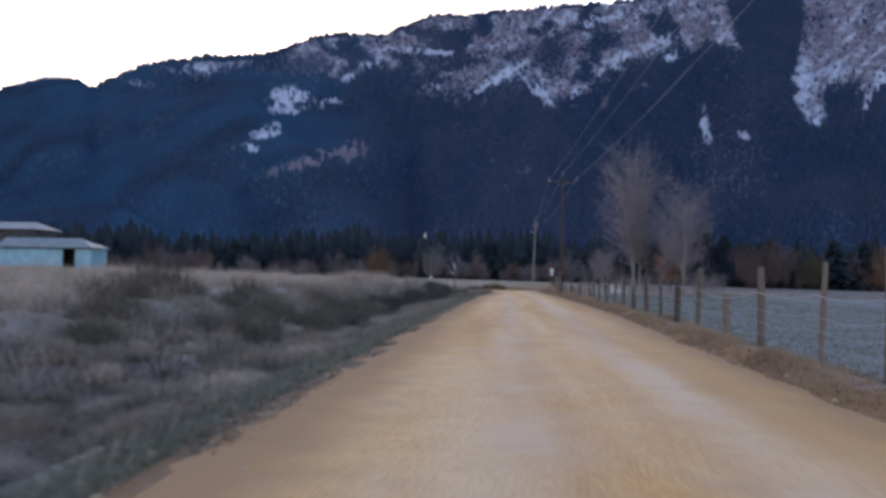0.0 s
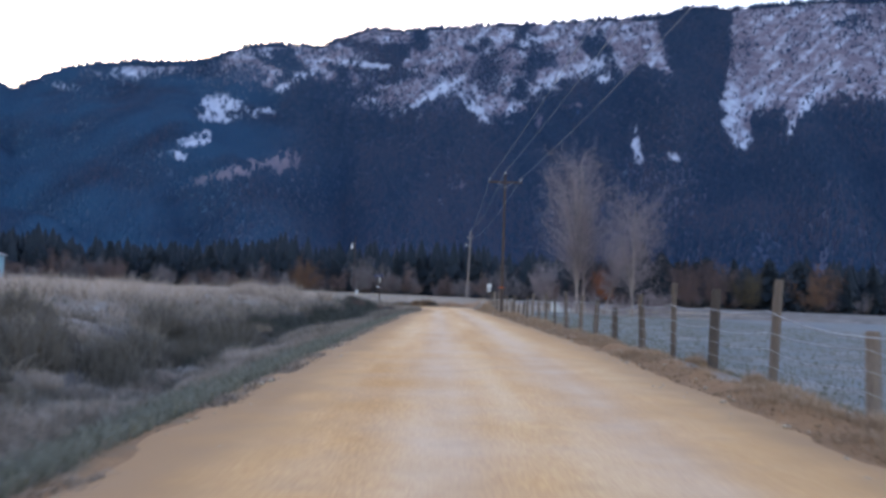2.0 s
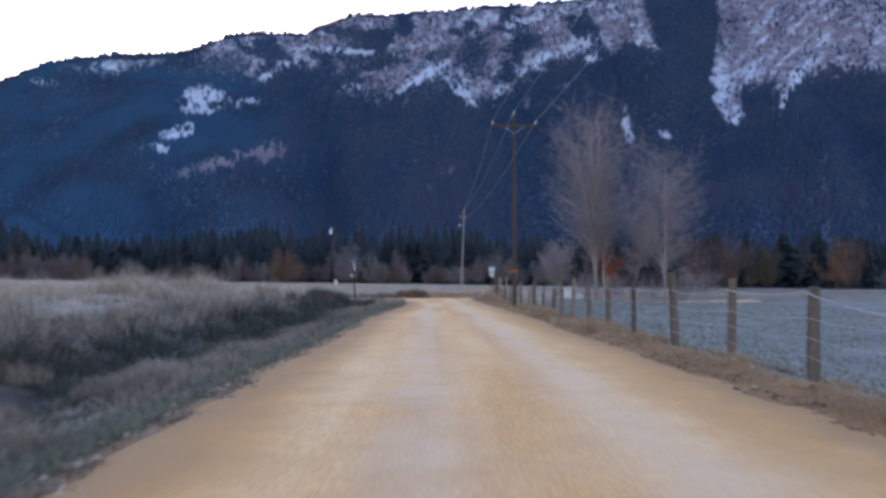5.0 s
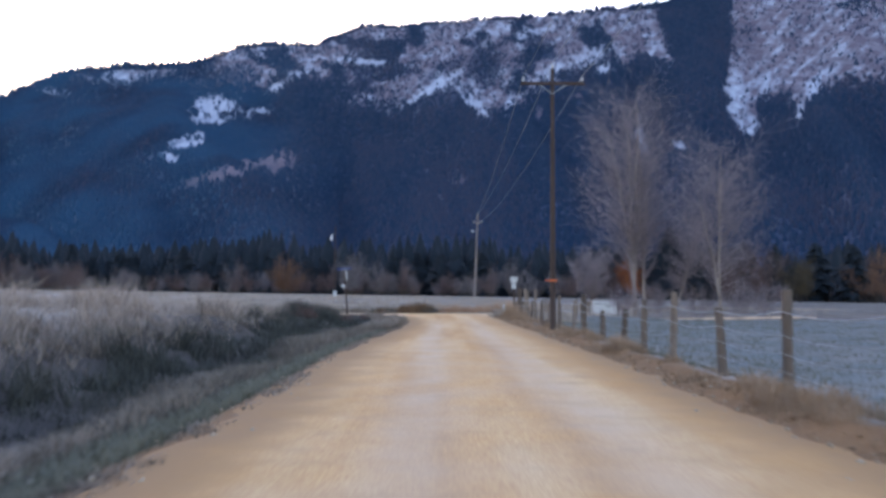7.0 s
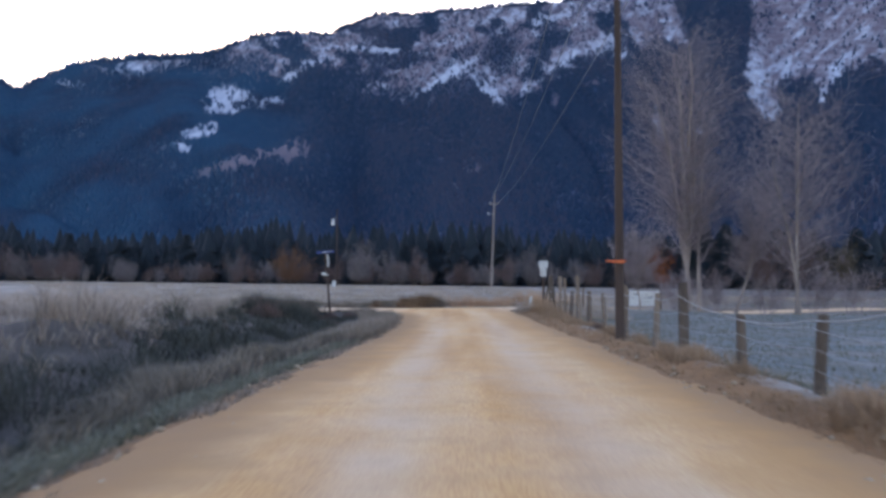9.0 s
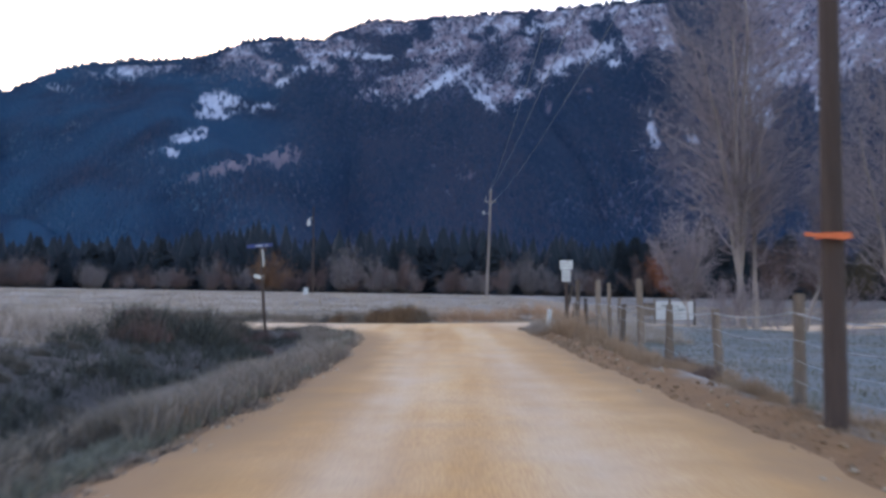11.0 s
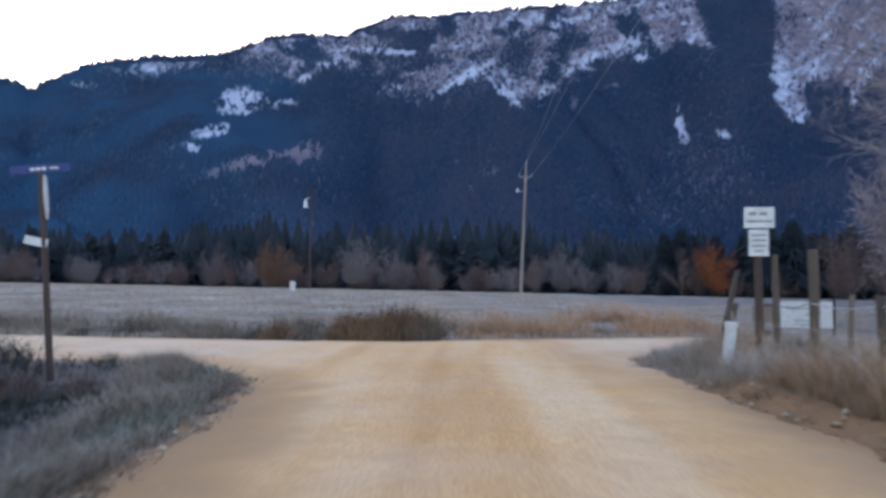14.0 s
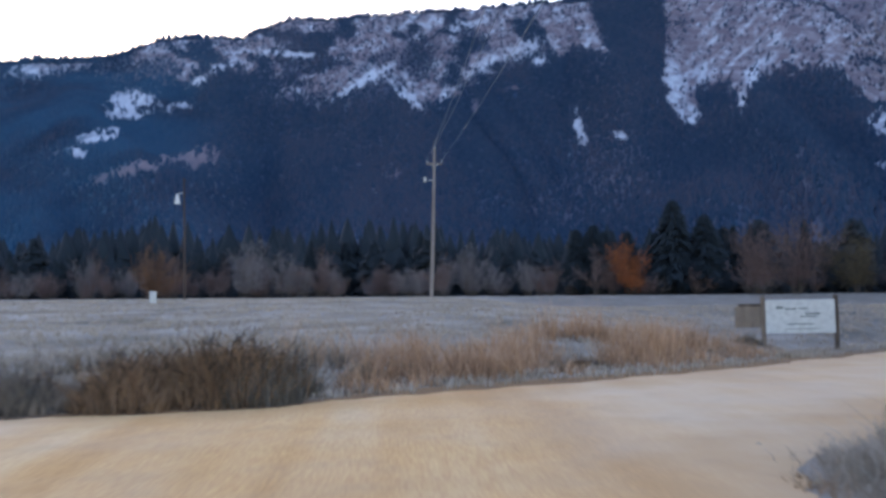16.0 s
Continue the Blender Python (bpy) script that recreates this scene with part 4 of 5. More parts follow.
# ---------------------------------------------------------------- signs
def bars(parent, rows, y, material):
    """Writing that cannot be made out: short bars (x, z, width, height)."""
    for x, z, w, h in rows:
        part("lettering_bar", box(bmesh.new(), (w, 0.004, h), pose(x, y, z), 0.001), material, parent)


sg = thing("road_sign", pose(4.56, 96.75, ground_at(4.56, 96.75), 0, 0, -3), "thick wooden post with two white metal sign plates beside the road", "road sign")
part("post", lathe(bmesh.new(), [(0.02, 0.09, -0.3, 0.072), (0.015, 0.09, 0.9, 0.068), (0.0, 0.09, 1.8, 0.062), (0.0, 0.09, 2.45, 0.058), (0.0, 0.09, 2.47, 0.04)], 10), M_POLE, sg)
up = part("upper_plate", box(bmesh.new(), (0.47, 0.012, 0.33), pose(0, 0, 2.50), 0.004), M_WHITE, sg)
bars(up, [(0, 2.44, 0.40, 0.035), (-0.10, 2.56, 0.12, 0.05), (0.06, 2.56, 0.12, 0.05)], -0.008, M_INK)
low = part("lower_plate", box(bmesh.new(), (0.31, 0.012, 0.42), pose(-0.01, 0, 2.10), 0.004), M_WHITE, sg)
bars(low, [(-0.01, 2.22, 0.22, 0.03), (-0.01, 2.14, 0.20, 0.03), (-0.01, 2.05, 0.22, 0.03), (-0.01, 1.97, 0.14, 0.03)], -0.008, M_INK)

ss = thing("street_sign", pose(-6.35, 96.0, ground_at(-6.35, 96.0), 0, -4.6, 0), "leaning brown post with a dark blue street-name sign", "street sign")
h0 = 3.0 - ground_at(-6.35, 96.0)
part("post", rod(bmesh.new(), (0, 0, -0.3), (0, 0, h0 + 0.02), 0.058, 0.046, 8), M_POLE, ss)
blade = part("name_blade", box(bmesh.new(), (0.92, 0.012, 0.13), pose(0, -0.01, h0 + 0.09, 0, 0, 3), 0.004), M_BLUE, ss)
bars(blade, [(-0.33, h0 + 0.085, 0.09, 0.045), (-0.12, h0 + 0.085, 0.07, 0.05), (-0.03, h0 + 0.085, 0.07, 0.045), (0.06, h0 + 0.085, 0.07, 0.05), (0.22, h0 + 0.085, 0.14, 0.03)], -0.022, M_WHITE)
bm = bmesh.new()
bmesh.ops.create_cone(bm, cap_ends=True, segments=8, radius1=0.36, radius2=0.36, depth=0.012, matrix=pose(0.075, -0.02, h0 - 0.36, 0, 90, 22) @ pose(0, 0, 0, 0, 0, 22.5))
part("octagon_plate", bm, M_WHITE, ss, "octagonal plate seen edge-on")
part("small_plate", box(bmesh.new(), (0.34, 0.012, 0.13), pose(-0.10, -0.05, h0 - 1.03, 0, 16, 12), 0.004), M_WHITE, ss)

bx, by = 15.75, 123.5
bd = thing("sign_board", pose(bx, by, ground_at(bx, by), 0, 0, -8), "large white painted board with dark script on wooden posts", "sign board")
b0 = -0.34 - ground_at(bx, by)
face = part("panel", box(bmesh.new(), (2.5, 0.04, 1.24), pose(0, 0, b0 + 0.62), 0.006), M_WHITE, bd)
for x in (-1.32, 1.32):
    part("post", box(bmesh.new(), (0.14, 0.14, b0 + 1.75), pose(x, 0.06, (b0 + 1.35) / 2 - 0.15), 0.012), M_POST, bd)
part("rail", box(bmesh.new(), (3.6, 0.06, 0.12), pose(-0.4, 0.13, b0 + 1.06), 0.01), M_POST, bd)
part("rail", box(bmesh.new(), (0.95, 0.05, 0.75), pose(-1.86, 0.10, b0 + 0.62), 0.01), M_POST, bd)
bars(face, [(-0.75, b0 + 0.95, 0.28, 0.10), (-0.35, b0 + 0.90, 0.40, 0.06), (0.10, b0 + 0.91, 0.34, 0.05), (0.45, b0 + 0.72, 0.55, 0.07), (0.30, b0 + 0.62, 0.62, 0.05), (0.0, b0 + 0.34, 0.9, 0.05), (0.05, b0 + 0.16, 1.2, 0.03)], -0.024, M_INK)

mk = thing("marker_post", pose(3.78, 95.9, ground_at(3.78, 95.9), 2, 5, 0), "short white plastic marker post at the corner", "marker post")
bm = lathe(bmesh.new(), [(0, 0, -0.2, 0.082), (0, 0, 0.70, 0.082), (0, 0, 0.702, 0.095), (0, 0, 0.75, 0.095), (0, 0, 0.765, 0.07)], 14)
part("tube", bm, M_BOX, mk)


# ---------------------------------------------------------------- fence along the road
fence = thing("fence", pose(0, 0, 0), "weathered wooden post and wire fence with frosted strands", "fence")
# along the road, across it, height of the top, radius
POSTS = [(-4, 4.8, 1.3, 0.08), (0.5, 4.75, 1.4, 0.07), (4, 4.8, 1.5, 0.07), (7.4, 4.75, 1.45, 0.08), (10.8, 4.75, 1.5, 0.07), (13.9, 4.75, 1.75, 0.08), (16.4, 4.7, 1.58, 0.055), (19.9, 4.75, 1.55, 0.085), (22.7, 4.75, 0.92, 0.10),
         (25.8, 4.75, 1.62, 0.075), (28.7, 4.75, 1.50, 0.10), (31.4, 4.75, 1.65, 0.06), (34.2, 4.75, 1.42, 0.085), (37.6, 4.75, 1.0, 0.09), (40.7, 4.75, 1.25, 0.085), (43.8, 4.75, 1.38, 0.08), (47.0, 4.75, 1.54, 0.09),
         (50.6, 4.75, 1.36, 0.06), (53.6, 4.75, 1.5, 0.08), (56.4, 4.75, 1.2, 0.085)]
POSTS += [(59.6, 4.75, 1.48, 0.08), (62.2, 4.75, 1.3, 0.08), (64.5, 4.75, 1.02, 0.08), (67.4, 4.75, 0.92, 0.08), (70.9, 4.75, 1.46, 0.11), (73.6, 4.8, 1.2, 0.07), (76.8, 4.75, 1.4, 0.08), (80.0, 4.75, 1.15, 0.08), (83.2, 4.75, 1.17, 0.085), (85.6, 4.75, 1.74, 0.085),
          (87.9, 4.75, 1.13, 0.075), (89.4, 4.75, 1.69, 0.06), (91.2, 4.75, 1.8, 0.085), (93.1, 4.75, 1.23, 0.06), (95.1, 4.75, 1.86, 0.075), (97.6, 5.15, 1.9, 0.06)]
r = np.random.default_rng(3)
tops = []
for y, x, top, rad in POSTS:
    z = ground_at(x, y)
    h = top - z
    bm = bmesh.new()
    lx, ly = float(r.normal(0, 0.04)), float(r.normal(0, 0.04))
    lathe(bm, [(lx * k / 4 * h, ly * k / 4 * h, h * k / 4 - 0.3 * (k == 0), rad * (1.05 - 0.0375 * k)) for k in range(5)] + [(lx * h, ly * h, h + 0.012, rad * 0.7)], 8)
    for v in bm.verts:
        v.co += Vector(r.normal(0, 0.006, 3))
    ob = part("post", bm, M_POST, fence)
    ob.location = (x, y, z)
    tops.append((x - rad - 0.01, y, z, h))
for x, y, tx, ty, h, rad in ((4.85, 100.0, 5.33, 100.3, 1.72, 0.065), (5.40, 101.4, 5.70, 101.6, 1.05, 0.08), (5.72, 101.3, 5.52, 101.5, 1.0, 0.055), (6.9, 98.9, 6.95, 98.9, 1.25, 0.06), (9.3, 100.3, 9.3, 100.35, 1.2, 0.06)):
    bm = lathe(bmesh.new(), [(x + (tx - x) * u, y + (ty - y) * u, h * u - 0.3 * (u == 0), rad * (1.08 - 0.2 * u)) for u in (0, 0.33, 0.66, 1.0)], 8)
    ob = part("post", bm, M_POST, fence)
for level, rad in ((1.22, 0.010), (0.88, 0.005), (0.62, 0.0035), (0.36, 0.0035)):
    pts = []
    for a, b in zip(tops, tops[1:]):
        za, zb = a[2] + min(level, a[3] - 0.06), b[2] + min(level, b[3] - 0.06)
        pts += sagging((a[0], a[1], za), (b[0], b[1], zb), 0.05 + 0.05 * float(r.uniform(0, 1)), 6)[:-1]
    strand("wire", pts, rad, M_WIRE, fence, 4)


mz = ground_at(-28.4, 99.5)
mp = thing("meadow_post", pose(-28.4, 99.5, mz, 2, 3, 0), "single dark weathered post standing in the frosted meadow", "fence post")
part("post", lathe(bmesh.new(), [(0, 0, -0.3, 0.085), (0.01, 0, 0.4, 0.08), (0, 0.01, 0.95, 0.075), (0, 0.01, 0.97, 0.05)], 8), M_POLE, mp)


# ---------------------------------------------------------------- trees
bare_tree(pose(15.7, 110.2, ground_at(15.7, 110.2)), 18.7, 11.4, 11, "tall leafless cottonwood with pale forked trunk and frosty twigs", 6, 0.26)
bare_tree(pose(21.1, 105.4, ground_at(21.1, 105.4)), 13.6, 9.0, 12, "leafless cottonwood with a slim pale trunk behind the fence", 4, 0.22)
bare_tree(pose(18.4, 109.0, ground_at(18.4, 109.0)), 9.6, 4.4, 13, "thin leaning leafless tree between two cottonwoods", 3, 0.40, (0.26, 0.0))
bare_tree(pose(16.5, 110.4, ground_at(16.5, 110.4)), 13.0, 4.6, 15, "slim second stem of the tall cottonwood, brown at the foot", 2, 0.40, (0.05, 0.0), spread_by=0.16)
bare_tree(pose(11.1, 104.0, ground_at(11.1, 104.0)), 5.3, 3.4, 14, "small rounded leafless tree white with frost behind the fence", 5, 0.30, twig=0.008, spread_by=0.6, full=3)
for x, y, s, seed in ((14.0, 107.0, 2.4, 18), (17.6, 111.0, 3.0, 19), (20.2, 108.0, 2.6, 16), (23.2, 107.5, 3.2, 17), (24.6, 105.5, 2.8, 20)):
    sh = river_shrub(seed, s, s * 1.1, M_TWIG, "frosted grey leafless shrub at the foot of the cottonwoods", 0, "grey shrubs", 0.05, 2, 0.75, 0.010)
    sh.matrix_basis = pose(x, y, ground_at(x, y))

r = np.random.default_rng(5)
firs = [conifer(20 + k, 14 + 2.0 * k, "dark green spruce at the far edge of the meadow") for k in range(3)]
firs += [conifer(25 + k, 12 + 2.0 * k, "broad dark green pine at the far edge of the meadow", 0.42, 0.48) for k in range(4)]
places = []
for k in range(276):
    x = -190 + 365 * (k + r.uniform(-3, 3)) / 276
    places.append((x, 262 + 0.10 * abs(x) + r.uniform(0, 34), 0.42 + 0.38 * float(fbm(np.array([x * 0.05]), np.array([0.5]), 3, 71)[0])))
places += [(float(66 + 4.6 * k + r.uniform(-1.5, 1.5)), float(r.uniform(240, 262)), float(r.uniform(0.75, 1.0))) for k in range(14)]
scatter(firs, places, r, 0.7, 1.15)
broad = [conifer(31 + k, 15 + k, "wide dark pine beside the orange shrub", 0.34, 0.50, 19, 0.014) for k in range(3)]
scatter(broad, [(37.5, 247, 0.78), (40.5, 246, 0.88), (43.2, 248, 0.86), (45.5, 252, 0.8), (39, 253, 0.8), (53.5, 250, 0.85), (56.5, 248, 1.1), (59.5, 250, 0.9), (62.2, 247, 0.95), (65.2, 250, 0.8), (50, 256, 0.8), (69, 254, 0.9), (73, 250, 0.8)], r, 0.85, 1.1)

# the belt of conifers behind them
n = 1500
x = r.uniform(-230, 230, n)
y = 285 + 0.10 * np.abs(x) + r.uniform(0, 70, n)
h = r.uniform(9.0, 17.0, n) * (0.62 + 0.9 * fbm(x * 0.035, y * 0.02, 3, 141))
z = ground_height(x, y) - 0.3
V, FC = [], []
tiers = [(0.05, 0.45, 0.26), (0.22, 0.62, 0.24), (0.40, 0.80, 0.19), (0.58, 1.0, 0.13)]
for lo, hi, w in tiers:
    turn = r.uniform(0, 6.28, n)
    for j in range(7):
        a = turn + j * 2 * math.pi / 7
        reach = h * w * r.uniform(0.7, 1.35, n)
        V.append(np.stack([x + np.cos(a) * reach, y + np.sin(a) * reach, z + h * (lo + r.uniform(-0.05, 0.05, n))], 1))
    V.append(np.stack([x, y, z + h * hi], 1))
base = np.arange(n)[:, None] * len(V)
for t in range(len(tiers)):
    for j in range(7):
        FC.append(np.concatenate([base + t * 8 + j, base + t * 8 + (j + 1) % 7, base + t * 8 + 7], 1))
belt = mesh_object("conifer_belt", np.stack(V, 1).reshape(-1, 3), np.concatenate(FC), M_NEEDLE)
tagged(belt, "dark dense belt of conifers at the mountain foot", "forest", kind="stuff")

red = [river_shrub(40 + k, 6.0 + k, 5.6, M_SHRUB, "leafless reddish-brown valley shrub along the meadow edge", 1100, "valley shrubs", 0.15, 1, 0.85) for k in range(3)]
red += [river_shrub(45 + k, 6.0 + k, 5.2, M_GREY, "leafless frosted grey valley shrub along the meadow edge", 1000, "valley shrubs", 0.15, 1, 0.85) for k in range(2)]
places = []
for k in range(185):
    x = -180 + 345 * (k + r.uniform(-3.5, 3.5)) / 185
    places.append((x, 236 + 0.10 * abs(x) + r.uniform(-4, 16), 0.34 + 0.88 * float(fbm(np.array([x * 0.07]), np.array([3.5]), 3, 73)[0])))
scatter(red, places, r, 0.6, 1.25)
for x, y, s, material, label in ((44.9, 236, 8.8, M_ORANGE, "rounded shrub with orange autumn leaves"), (-37.5, 238, 8.2, M_TAN, "leafless rust-brown shrub"), (-21.5, 236, 9.2, M_GREY, "rounded frosted grey shrub"), (79.5, 225, 10.5, M_OLIVE, "wide olive-brown autumn tree"),
                                 (95, 225, 11.5, M_TAN, "rounded tree with orange-brown leaves"), (63.2, 224, 12.0, M_SHRUB, "wide leafless reddish tree"), (69.3, 226, 12.2, M_SHRUB, "wide leafless reddish tree")):
    sh = river_shrub(int(abs(x)) + 60, s, s * 0.95, material, label + " at the meadow edge", 3600, "autumn shrubs", 0.2, 1, 0.75)
    sh.matrix_basis = pose(x, y, ground_at(x, y))

# ---------------------------------------------------------------- brush and grass
r = np.random.default_rng(8)
dark = [clump(80 + k, 0.95, 1.8, 800, M_BRUSH, "dark frosted brush beside the gravel road", "brush", "roadside brush") for k in range(3)]
places = [(float(edge_left(np.array([y]))[0]) - dl, y, s) for y, dl, s in [(22, 7.5, 1.2), (23.5, 9, 1.3), (26, 8, 1.2), (28, 9.5, 1.3), (19, 6.5, 1.0), (17, 5.6, 0.8), (31, 7, 1.0), (27, 5.0, 1.2), (31.5, 4.4, 1.0), (36, 5.6, 1.1), (41, 4.4, 0.9)]]
tries = 0
while len(places) < 62:
    y, dl = float(r.uniform(5, 96)), float(r.uniform(3.0, 6.6))
    x = float(edge_left(np.array([y]))[0]) - dl
    if float(fbm(np.array([x * 0.22]), np.array([y * 0.16]), 3, 77)[0]) + 0.03 * r.normal() > 0.53 and (not 42 < y < 76 or r.uniform(0, 1) < 0.2):
        places.append((x, y, float(r.uniform(0.55, 1.1)) * (0.6 if y > 46 else 1.0)))
for k in range(10):
    y = float(r.uniform(8, 95))
    places.append((float(edge_left(np.array([y]))[0]) - float(r.uniform(9, 26)), y, float(r.uniform(0.4, 0.8))))
places += [(4.6, 98.6, 0.75), (5.3, 99.4, 0.85), (4.9, 100.4, 0.7), (5.9, 98.5, 0.8), (6.3, 99.9, 0.7), (5.2, 97.7, 0.7), (4.4, 97.2, 0.5)]
places += [(-7.6, 80.5, 0.7), (-8.3, 82, 0.75), (-9.2, 79, 0.7), (-9.8, 82.5, 0.7), (-8.4, 77, 0.6), (-7.4, 92.6, 0.9), (-8.2, 94, 1.0), (-7.6, 94.6, 0.9)]
for k in range(26):
    y = float(r.uniform(78, 95))
    places.append((float(edge_left(np.array([y]))[0]) - float(r.uniform(2.6, 7.0)), y, float(r.uniform(0.4, 0.65))))
places = [(x, y, s * (0.46 if 74 < y < 91 else 1.0)) for x, y, s in places]
scatter(dark, places, r)
redbrush = [clump(96 + k, 0.8, 1.5, 700, M_REDBRUSH, "dark reddish frosted brush at the ditch corner", "brush", "roadside brush", 0.6, 40) for k in range(2)]
scatter(redbrush, [(-6.9, 93.4, 1.1), (-7.6, 94.6, 1.0), (-6.2, 94.8, 0.7), (-8.4, 92.8, 1.1), (-5.2, 94.6, 0.5), (-5.6, 92.0, 0.5), (-8.8, 90.2, 1.0), (-7.9, 88.0, 0.9), (4.5, 79.9, 0.42), (4.75, 82.4, 0.4), (4.7, 85.6, 0.36)], r)
tussock = [clump(86 + k, 0.46, 1.1, 950, (M_LUMP, M_BANK, M_GRASS, M_BRUSH)[k], "low frosted tussock in the roadside ditch", "grass tussock", "tussocks in the ditch", 0.8, 3, "grass_tussock", 0.0045) for k in range(4)]
places = []
for k in range(150):
    y = float(5 + 42 * r.uniform(0, 1) ** 1.2)
    places.append((float(edge_left(np.array([y]))[0]) - float(r.uniform(1.2, 4.6)), y, float(r.uniform(0.45, 1.15))))
for k in range(110):
    y = float(r.uniform(3, 34))
    places.append((float(edge_left(np.array([y]))[0]) - float(r.uniform(1.2, 6.0)), y, float(r.uniform(0.4, 0.9))))
scatter(tussock, places, r)
straws = [clump(70 + k, 0.70, 1.1, 800, M_STRAW, "dry straw-coloured brush under the fence", "brush", "brush under the fence", 0.75, 14, blade=0.0042) for k in range(3)]
places = [(4.35, 83.0, 0.45), (4.5, 80.4, 0.4), (4.45, 77.6, 0.45), (4.2, 76.2, 0.4), (4.35, 73.2, 0.45), (4.4, 69.0, 0.4), (4.3, 66.2, 0.45), (4.35, 62.8, 0.55), (4.3, 61.0, 0.5), (4.4, 58.4, 0.45), (4.45, 53.8, 0.45), (4.5, 47.4, 0.45), (4.5, 28.9, 0.45), (4.4, 25.6, 0.4),
          (4.3, 86.4, 0.5), (4.15, 88.4, 0.65), (4.5, 89.4, 0.75), (4.05, 90.2, 0.7), (4.4, 90.8, 0.8), (3.95, 91.6, 0.6), (4.2, 92.6, 0.8), (4.6, 93.2, 0.8), (4.0, 94.0, 0.7), (4.5, 94.6, 0.85), (4.15, 95.6, 0.75), (4.7, 96.4, 0.75)]
scatter(straws, places, r, 0.85, 1.2)
ochre = [clump(90 + k, 0.74, 1.3, 850, (M_OCHRE, M_BRUSH, M_OCHRE)[k], "ochre-brown dead brush at the far roadside", "brush", "brush at the crossing", 0.65, 40) for k in range(3)]
places, browns = [], []
while len(places) < 22:
    x, y = float(r.uniform(-14, 12)), float(r.uniform(102, 114))
    d = float(cross_distance(np.array([x]), np.array([y]))[0])
    near_side = y < np.interp(x, [p[0] for p in CROSS], [p[1] for p in CROSS])
    lo, hi = (0.4, 1.9) if x < -0.7 else (2.0, 3.6)
    if near_side or not lo < d < hi or (x > -0.7 and r.uniform(0, 1) < 0.45):
        continue
    if x < -5.2 and r.uniform(0, 1) < 0.2:
        continue
    s = 1.2 if -3.3 < x < -0.9 else (0.65 if -9 < x < 0 else 0.5)
    (places if -5.2 < x < 4 else browns).append((x, y, s * float(r.uniform(0.65, 1.0))))
scatter(ochre, places, r, 1.05, 1.4)
brown = [clump(98 + k, 0.6, 1.6, 900, (M_LUMP, M_BRUSH)[k], "dark brown frosted brush at the far roadside", "brush", "brush at the crossing", 0.8, 40) for k in range(2)]
browns += [(9.5, 118.3, 0.5), (10.8, 119.2, 0.45), (12.4, 120.6, 0.5), (13.6, 121.6, 0.45), (6.5, 113.2, 0.4), (3.6, 109.6, 0.5), (14.2, 124.6, 0.8)]
browns += [(-4.2, 104.7, 0.95), (-5.3, 105.0, 0.9), (-6.5, 105.2, 0.9), (-7.7, 105.5, 0.85), (-9.0, 105.9, 0.8), (-4.8, 105.6, 0.9)]
browns += [(-16.5, 108.5, 1.0), (-15, 109.2, 0.9), (-13.2, 107.6, 0.9), (-18.5, 110, 1.1), (-20.5, 109.4, 0.9), (-11, 107.2, 0.8), (-24, 111, 1.0)]
scatter(brown, browns, r, 1.0, 1.4)

# left bank and the meadow above it
n = 26000
y = r.uniform(-1, 99, n)
dl = 1.6 + 30 * r.uniform(0, 1, n) ** 1.6
x = edge_left(y) - dl
keep = (cross_distance(x, y) > 0.5) & (r.uniform(0, 1, n) < 0.15 + 1.1 * fbm(x * 0.4, y * 0.3, 4, 81))
x, y, dl = x[keep], y[keep], dl[keep]
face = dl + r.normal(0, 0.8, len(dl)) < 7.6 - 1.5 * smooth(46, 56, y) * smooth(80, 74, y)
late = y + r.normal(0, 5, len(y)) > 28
# below this distance the ditch takes the darkened grass
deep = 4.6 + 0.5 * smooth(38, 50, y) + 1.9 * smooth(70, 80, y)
for sel, name, material, label, seed in ((face & late & (dl < deep), "ditch_grass", M_BANKD, "greenish dry grass in the deep roadside ditch, darkened in colour", 110), (face & ~(late & (dl < deep)), "bank_grass", M_BANK, "tall dark dry grass on the roadside bank", 101), (~face, "upper_grass", M_GRASS, "tall frosted pinkish grass on the meadow above the bank", 108)):
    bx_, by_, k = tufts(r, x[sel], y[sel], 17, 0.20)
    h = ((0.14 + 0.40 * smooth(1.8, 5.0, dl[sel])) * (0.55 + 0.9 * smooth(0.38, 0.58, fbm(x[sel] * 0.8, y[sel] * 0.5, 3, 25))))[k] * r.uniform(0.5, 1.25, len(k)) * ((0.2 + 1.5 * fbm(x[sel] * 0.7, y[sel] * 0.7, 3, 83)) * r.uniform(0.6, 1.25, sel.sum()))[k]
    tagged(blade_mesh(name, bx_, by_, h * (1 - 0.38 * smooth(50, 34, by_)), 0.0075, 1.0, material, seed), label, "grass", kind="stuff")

# short green-grey verge between bank and gravel
n = 26000
y = r.uniform(-1, 98, n)
x = edge_left(y) - 0.25 - np.abs(r.normal(0, 0.5, n))
tagged(blade_mesh("verge_grass", *tufts(r, x, y, 2, 0.05)[:2], r.uniform(0.05, 0.20, n * 2), 0.007, 0.8, M_SHORT, 102), "short frosted green verge grass", "grass", kind="stuff")

# low brown tufts straying over the gravel edge
n = 5200
y = r.uniform(2, 99, n)
x = edge_left(y) + 0.15 - np.abs(r.normal(0, 0.45, n))
keep = (r.uniform(0.40, 0.64, n) < fbm(x * 1.6, y * 1.0, 3, 171)) & (road_distance(x, y) > -0.25)
x, y = x[keep], y[keep]
bx_, by_, k = tufts(r, x, y, 9, 0.07)
